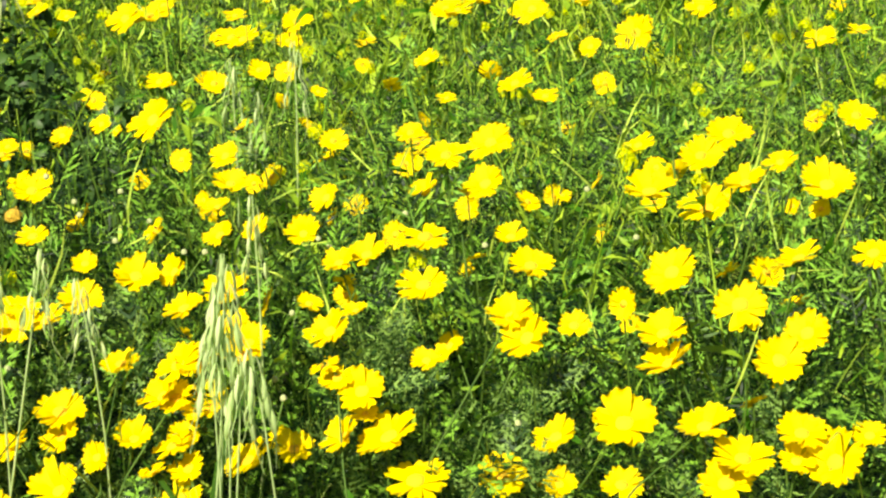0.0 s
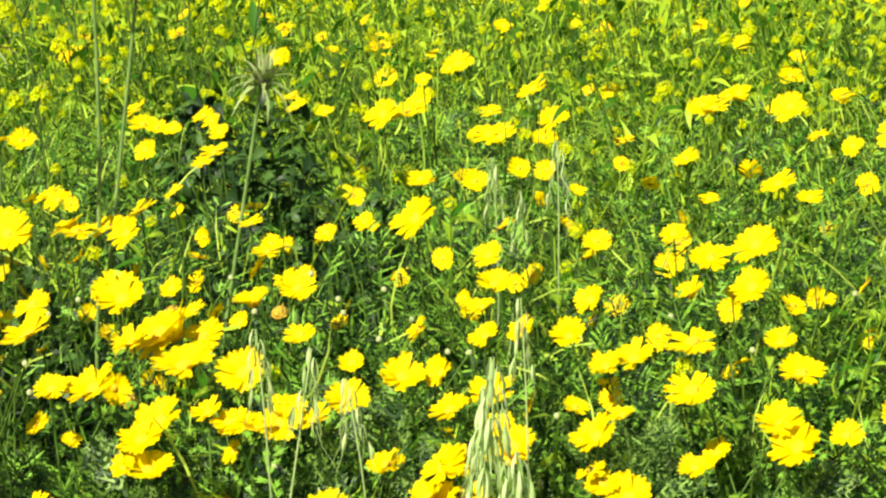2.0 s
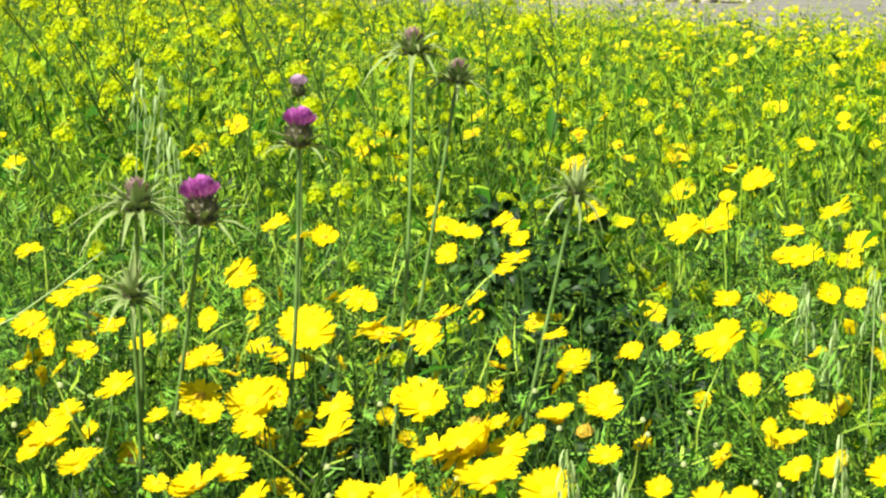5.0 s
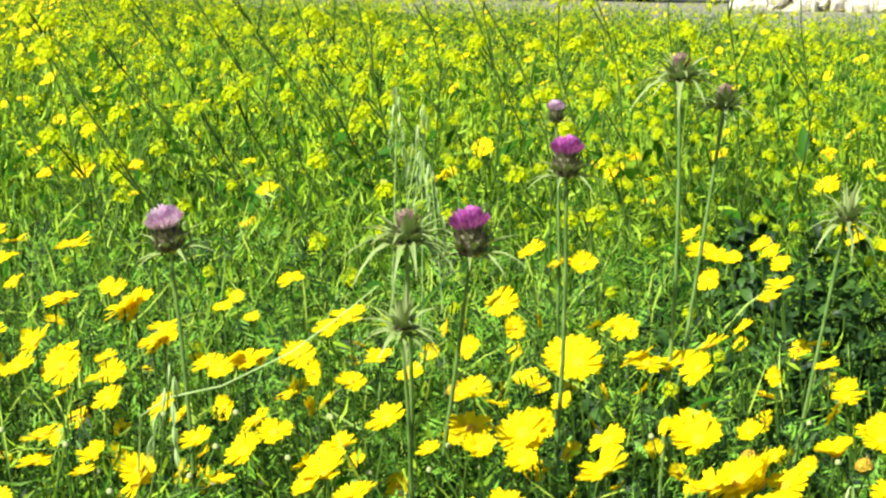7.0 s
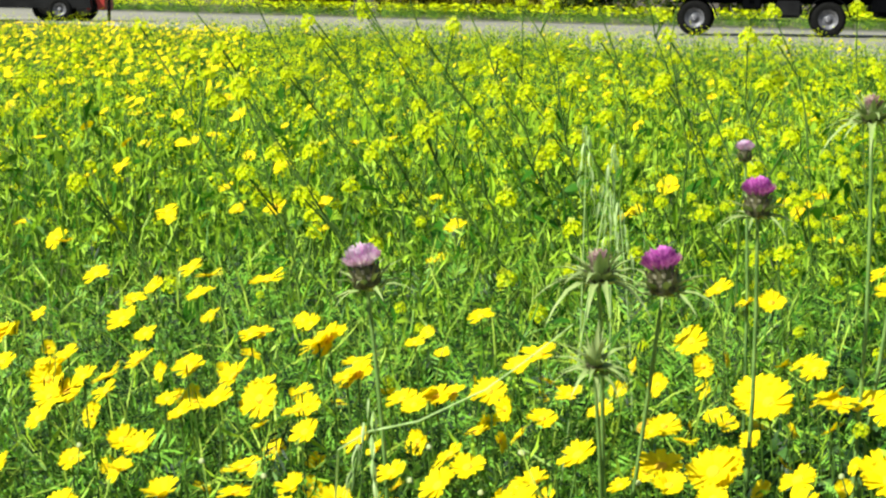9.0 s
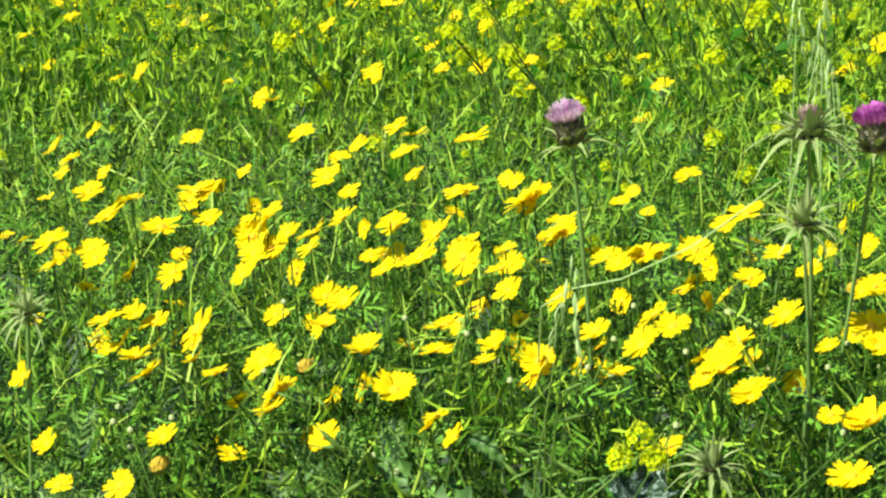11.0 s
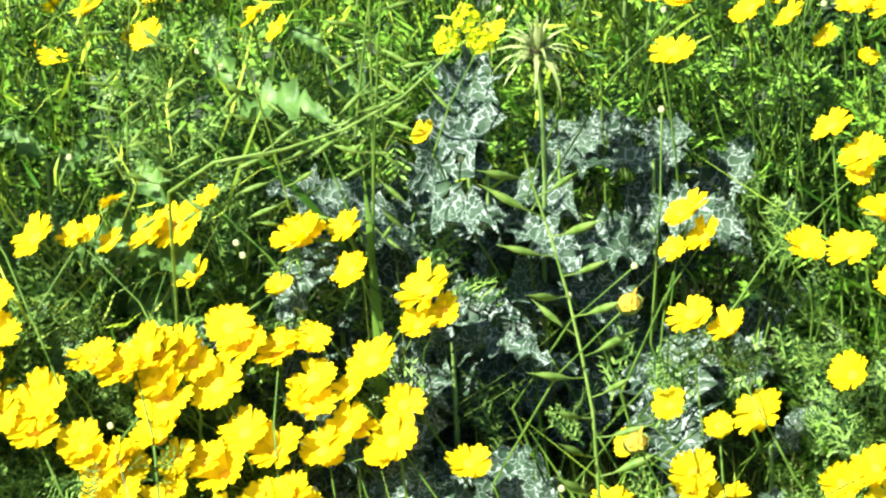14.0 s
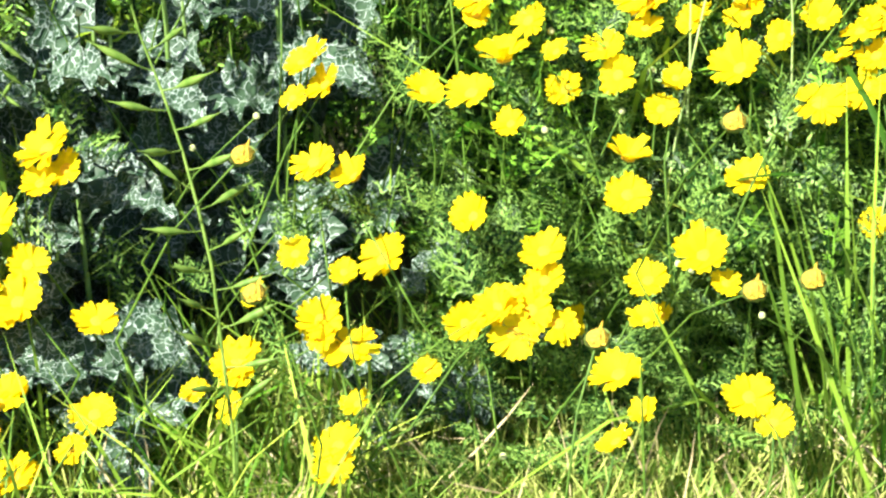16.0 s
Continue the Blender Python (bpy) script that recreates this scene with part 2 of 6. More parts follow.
def many(xyz, rng, scale, lean=0.3, toward=(0, 0, 1)):
    """Matrices for loose plants: random spin, lean and size."""
    n = len(xyz)
    out = np.zeros((n, 4, 4))
    a, k = rng.uniform(0, 2 * math.pi, n), np.asarray(scale)
    up = np.asarray(toward) + rng.normal(0, lean, (n, 3))
    up /= np.linalg.norm(up, axis=1)[:, None]
    x = np.stack([np.cos(a), np.sin(a), 0 * a], 1)
    x -= up * (x * up).sum(1)[:, None]
    x /= np.linalg.norm(x, axis=1)[:, None]
    y = np.cross(up, x)
    out[:, :3, 0], out[:, :3, 1], out[:, :3, 2] = x * k[:, None], y * k[:, None], up * k[:, None]
    out[:, :3, 3], out[:, 3, 3] = xyz, 1
    return out


def part(name, data, parent, m=None, label=""):
    ob = new(name, data)
    ob.parent = parent
    if m is not None:
        ob.matrix_basis = Matrix([list(r) for r in np.asarray(m)])
    return tagged(ob, label=label)


def thing(name, label, category, at=(0, 0, 0), group="", kind=""):
    ob = new(name)
    ob.empty_display_size = 0.05
    ob.location = at
    return tagged(ob, label, category, group, kind)


# ---- the lie of the land ----
def ground_z(x, y):
    """Flat path edge, then a gentle rise to the road."""
    r = np.hypot(x, y)
    return np.interp(r, [0, 2.3, 6, 20, 40, 140, 3000], [0, 0, 0.17, 0.28, 0.38, 0.6, 3.0])


def canopy(r):
    """Height of the flower heads: low at the trampled edge, waist-high inside the meadow."""
    return np.interp(r, [1.70, 1.85, 2.0, 2.08, 2.15, 2.22, 2.3, 2.38, 2.45, 2.75, 3.05, 3.35], [0.05, 0.107, 0.178, 0.26, 0.346, 0.45, 0.582, 0.64, 0.659, 0.692, 0.714, 0.73])


def clumps(x, y):
    """0 to 1: how the leaf canopy swells and sinks from plant to plant."""
    s = np.sin(x * 41 + 2.1 * np.sin(y * 17)) + np.sin(y * 37 + 1.7 * np.sin(x * 23)) + np.sin((x + y) * 19)
    return np.clip(0.5 + s / 4.4, 0, 1)


def dips(x, y):
    """0 to 1: larger shady gaps between whole plants."""
    s = np.sin(x * 15 + 1.9 * np.sin(y * 6 + 1)) + np.sin(y * 11 + 2.2 * np.sin(x * 8)) + 0.7 * np.sin(x * 23 - y * 17)
    bare = np.exp(-((x - 0.15) / 0.20) ** 2 - ((y - 2.82) / 0.34) ** 2) + np.exp(-((x - 0.60) / 0.20) ** 2 - ((y - 2.68) / 0.30) ** 2)
    bare = bare + 0.9 * np.exp(-((x - 0.50) / 0.26) ** 2 - ((y - 3.20) / 0.34) ** 2)
    return np.clip((s - 0.25) / 1.3 + 0.9 * bare, 0, 1)


def wedge(rng, n, r0, r1, a0=-37, a1=19, power=1.0):
    """Random places in a sector of the meadow (degrees to the left of straight ahead)."""
    r = np.sqrt(rng.uniform(0, 1, n) ** power * (r1 * r1 - r0 * r0) + r0 * r0)
    a = np.radians(rng.uniform(a0, a1, n))
    return -np.sin(a) * r, np.cos(a) * r, r, np.degrees(a)


# ---- ground, road, verge ----
def polar_sheet(name, material, label):
    rings = np.concatenate([np.linspace(0.3, 5, 40), np.linspace(5.3, 40, 60), np.geomspace(42, 4000, 40)])
    ang = np.linspace(0, 2 * math.pi, 181)[:-1]
    rr, aa = np.meshgrid(rings, ang, indexing="ij")
    x, y = rr * np.sin(aa), rr * np.cos(aa)
    z = ground_z(x, y) + np.where(rr < 30, 0.012 * np.sin(x * 9.1 + 2 * np.sin(y * 5.3)) * np.sin(y * 7.7), 0)
    v = np.concatenate([np.stack([x, y, z], -1).reshape(-1, 3), [[0, 0, 0]]])
    n, k = len(ang), len(rings)
    i, j = np.meshgrid(np.arange(k - 1), np.arange(n), indexing="ij")
    q = np.stack([i * n + j, (i + 1) * n + j, (i + 1) * n + (j + 1) % n, i * n + (j + 1) % n], -1).reshape(-1, 4)
    cap = np.stack([np.full(n, k * n), np.arange(n), (np.arange(n) + 1) % n], 1)
    s = Soup().add(v, np.concatenate([quads(q), cap]))
    return tagged(new(name, s.mesh(name, [material])), label, "ground", kind="structure")


polar_sheet("ground", M_SOIL, "bare brown soil under the meadow plants")


def strip(name, near, far, lift, thick, material, label, category, cells=24):
    """A slab between two edge lines, laid on the ground."""
    near, far = np.array(near, float), np.array(far, float)
    t = np.linspace(0, 1, cells)

    def along(e):
        d = np.r_[0, np.cumsum(np.hypot(*np.diff(e, axis=0).T))]
        return np.stack([np.interp(t * d[-1], d, e[:, 0]), np.interp(t * d[-1], d, e[:, 1])], 1)

    a, b = along(near), along(far)
    k = 6
    g = a[:, None] * (1 - np.linspace(0, 1, k))[None, :, None] + b[:, None] * np.linspace(0, 1, k)[None, :, None]
    z = ground_z(g[..., 0], g[..., 1]) + lift
    top = np.concatenate([g, z[..., None]], -1).reshape(-1, 3)
    n = len(top)
    v = np.concatenate([top, top - [0, 0, thick]])
    q = [(i * k + j, (i + 1) * k + j, (i + 1) * k + j + 1, i * k + j + 1) for i in range(cells - 1) for j in range(k - 1)]
    q += [(i * k, i * k + n, (i + 1) * k + n, (i + 1) * k) for i in range(cells - 1)]
    q += [(i * k + k - 1, (i + 1) * k + k - 1, (i + 1) * k + k - 1 + n, i * k + k - 1 + n) for i in range(cells - 1)]
    s = Soup().add(v, quads(q))
    return tagged(new(name, s.mesh(name, [material])), label, category, kind="structure")


strip("road", [(14, 12), (8, 24.7), (5, 31.5), (-6.5, 52.6), (-30, 88)], [(70, 30), (36, 47), (10.9, 62), (-10.7, 87), (-50, 130)],
      0.03, 0.2, M_ROAD, "pale dusty grey road surface beside the meadow", "road")


# ---- daisies ----
def petal(length, width, cup, rng):
    """One ray floret: a blunt, notched, lightly ribbed strap."""
    s = np.array([0.0, 0.3, 0.65, 0.92, 1.0])
    w = width * np.array([0.24, 0.42, 0.5, 0.47, 0.30])
    z = length * (cup * s - 0.45 * cup * s ** 2) + 0.002
    y = 0.16 * length + length * s * 0.86
    mid = y.copy()
    mid[-1] -= 0.09 * length
    v = np.concatenate([np.stack([-w, y, z + 0.06 * w], 1), np.stack([0 * w, mid, z - 0.05 * w], 1), np.stack([w, y, z + 0.06 * w], 1)])
    n = len(s)
    q = [(i, i + 1, i + n + 1, i + n) for i in range(n - 1)] + [(i + n, i + n + 1, i + 2 * n + 1, i + 2 * n) for i in range(n - 1)]
    return v, quads(q)


def spin_z(v, a):
    c, s = math.cos(a), math.sin(a)
    return v @ np.array([[c, s, 0], [-s, c, 0], [0, 0, 1]])


def petal_ring(seed, cup, count, ragged=0.0):
    rng = np.random.default_rng(seed)
    s = Soup()
    for i in range(count):
        if rng.random() < ragged:
            continue
        v, f = petal(0.50 * rng.uniform(0.82, 1.07), 0.245 * rng.uniform(0.78, 1.12), cup + rng.normal(0, 0.20), rng)
        s.add(spin_z(v, 2 * math.pi * (i + rng.normal(0, 0.13)) / count), f)
    return s


def dome(radius, height, sides=10, rings=3, bumps=0.0, seed=1):
    rng = np.random.default_rng(seed)
    v, q = [], []
    for i in range(rings):
        a = math.pi / 2 * i / rings
        for k in range(sides):
            b = 2 * math.pi * (k + 0.5 * (i % 2)) / sides
            r = radius * math.cos(a) * (1 + bumps * rng.normal())
            v.append((r * math.cos(b), r * math.sin(b), height * math.sin(a)))
    v.append((0, 0, height * 0.97))
    for i in range(rings - 1):
        for k in range(sides):
            q.append((i * sides + k, i * sides + (k + 1) % sides, (i + 1) * sides + (k + 1) % sides, (i + 1) * sides + k))
    tip = [((rings - 1) * sides + k, (rings - 1) * sides + (k + 1) % sides, len(v) - 1) for k in range(sides)]
    return np.array(v), np.concatenate([quads(q), np.array(tip)])


PETALS = [petal_ring(1, 0.45, 13).mesh("petals", [M_PETAL]), petal_ring(2, 0.75, 12).mesh("petals", [M_PETAL]),
          petal_ring(3, 0.25, 13, 0.08).mesh("petals", [M_PETAL]), petal_ring(4, 1.05, 12).mesh("petals", [M_PETAL]),
          petal_ring(5, 0.6, 12, 0.08).mesh("petals", [M_PETAL]), petal_ring(6, 0.0, 13, 0.12).mesh("petals", [M_PETAL])]
DISC = Soup().add(*dome(0.155, 0.075, 12, 4, 0.05)).mesh("disc", [M_DISC])
v_, f_ = dome(0.13, 0.10, 9, 3)
CALYX = Soup().add(v_ * [1, 1, -1] + [0, 0, 0.01], f_[:, ::-1]).mesh("calyx", [M_CALYX])
sway = [np.array([[0, 0, 0], [0.02 * k, 0.03, 0.3], [0.03 * k, -0.03, 0.6], [0.016 * k, -0.012, 0.85], [0, 0, 1.0]]) for k in (2.2, -3.2, 4.0)]
STEMS = [Soup().add(*tube(p * [1, 1, 1], [0.0016, 0.0015, 0.0014, 0.0012, 0.0011], 5)).mesh("stem", [M_STEM]) for p in sway]


def feather_leaf(pairs=6):
    """A finely cut daisy leaf: midrib with toothed lobes on both sides, lying along y."""
    s = Soup()
    rng = np.random.default_rng(2)
    v, f = [], []
    for i in range(pairs + 1):
        t = 0.15 + 0.8 * i / pairs
        zz = 0.22 * t - 0.30 * t * t
        size = 0.30 * math.sin(math.pi * (0.16 + 0.78 * t)) * rng.uniform(0.6, 1.3)
        for side in ((-1, 1) if i < pairs else (0,)):
            d = np.array([side * 0.8, 0.6, 0.1]) if side else np.array([0, 1.0, -0.2])
            d /= np.linalg.norm(d)
            e = np.array([-d[1], d[0], 0.0])
            b = np.array([0, t, zz])
            tip = b + d * size
            n0 = len(v)
            v += [b - e * 0.012, b + e * 0.012, b + d * size * 0.6 + e * 0.020, tip, b + d * size * 0.6 - e * 0.020,
                  b + d * size * 0.78 + e * 0.062, b + d * size * 0.70 - e * 0.062, b + d * size * 0.42 + e * 0.055]
            f += [(n0, n0 + 2, n0 + 4), (n0 + 4, n0 + 2, n0 + 3), (n0 + 1, n0 + 2, n0 + 5), (n0, n0 + 4, n0 + 6)]
    n0 = len(v)
    for t in (0, 0.5, 0.98):
        zz = 0.22 * t - 0.30 * t * t
        v += [np.array([-0.014, t, zz]), np.array([0.014, t, zz])]
    f += [(n0, n0 + 1, n0 + 3), (n0, n0 + 3, n0 + 2), (n0 + 2, n0 + 3, n0 + 5), (n0 + 2, n0 + 5, n0 + 4)]
    return s.add(v, f).proto()


FEATHER = feather_leaf()


def fine_leaf(pairs=6, seed=4):
    """The same cut leaf with slender single lobes, for the crowd."""
    rng = np.random.default_rng(seed)
    v, f = [], []
    for i in range(pairs + 1):
        t = 0.12 + 0.8 * i / pairs
        zz = 0.22 * t - 0.30 * t * t
        size = 0.40 * math.sin(math.pi * (0.18 + 0.74 * t)) * rng.uniform(0.6, 1.25)
        for side in ((-1, 1) if i < pairs else (0,)):
            d = np.array([side * 0.75, 0.65, rng.uniform(-0.1, 0.35)]) if side else np.array([0, 1.0, -0.2])
            d /= np.linalg.norm(d)
            e = np.array([-d[1], d[0], 0.0])
            p = np.array([0, t, zz])
            n0 = len(v)
            v += [p, p + d * size * 0.62 + e * 0.029, p + d * size, p + d * size * 0.62 - e * 0.025]
            f += [(n0, n0 + 3, n0 + 2), (n0, n0 + 2, n0 + 1)]
    n0 = len(v)
    v += [np.array([-0.014, 0, 0]), np.array([0.014, 0, 0]), np.array([0, 0.98, -0.072])]
    f += [(n0, n0 + 1, n0 + 2)]
    return Soup().add(v, f).proto()


FINE = [fine_leaf(5, 4), fine_leaf(6, 5)]


def frond(seed, pairs=7):
    """A twice-cut leaf of thin lobes with slender teeth, lying along y."""
    rng = np.random.default_rng(seed)
    v, f = [], []

    def sliver(p, d, e, length, w):
        n0 = len(v)
        v.extend([p - e * w, p + e * w, p + d * length])
        f.append((n0, n0 + 1, n0 + 2))

    def spine(t):
        return np.array([0.05 * math.sin(3 * t + seed), t, 0.20 * t - 0.30 * t * t])

    for i in range(pairs + 1):
        t = 0.14 + 0.82 * i / pairs
        size = 0.36 * math.sin(math.pi * (0.20 + 0.70 * t)) * rng.uniform(0.7, 1.2)
        for side in ((-1, 1) if i < pairs else (0,)):
            d = np.array([side * 0.72, 0.68, rng.uniform(-0.1, 0.4)]) if side else np.array([0, 1.0, -0.2])
            d /= np.linalg.norm(d)
            e = np.array([-d[1], d[0], 0.05])
            p = spine(t)
            sliver(p, d, e, size, 0.024)
            for k in range(2):
                q = p + d * size * (0.36 + 0.30 * k)
                for s_ in (-1, 1):
                    sliver(q, (d + s_ * 0.95 * e) / 1.38, e, size * rng.uniform(0.30, 0.50), 0.022)
    sliver(spine(0), spine(0.95) - spine(0), np.array([1.0, 0, 0]), 1.0, 0.022)
    return Soup().add(v, f).proto()


FRONDS = [frond(3), frond(8, 6)]


def upright(mm):
    """Turns leaves in their own plane so that their tips point up."""
    mm[mm[:, 2, 1] < 0, :3, :2] *= -1
    return mm


def frond_bush(seed, n=22):
    """Twice-cut leaves set round a stem of unit height, their faces to the open side."""
    rng = np.random.default_rng(seed)
    s = Soup()
    z = 0.80 - 0.70 * rng.random(n) ** 1.3
    ang, out = rng.uniform(0, 6.28, n), 0.08 * np.sqrt(rng.random(n))
    mm = upright(many(np.stack([np.cos(ang) * out, np.sin(ang) * out, z], 1), rng, rng.uniform(0.045, 0.085, n), 0.6, (-0.3, -0.8, 0.7)))
    mm[:, 2, :3] *= 1.6
    scatter(s, FRONDS[seed % 2], mm)
    return s.mesh("foliage", [M_FROND], False)


def daisy_bush(seed, n=30):
    """Cut leaves set round a stem of unit height."""
    rng = np.random.default_rng(seed)
    s = Soup()
    z = 0.92 - 0.75 * rng.random(n) ** 1.5
    ang, out = rng.uniform(0, 6.28, n), 0.085 * np.sqrt(rng.random(n))
    mm = many(np.stack([np.cos(ang) * out, np.sin(ang) * out, z], 1), rng, rng.uniform(0.045, 0.085, n), 0.75)
    mm[:, 2, :3] *= 1.5
    scatter(s, FEATHER, mm)
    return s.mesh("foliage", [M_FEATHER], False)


FOLIAGE = [daisy_bush(40 + k) for k in range(5)]
EDGE_FOLIAGE = [frond_bush(50 + k) for k in range(5)]

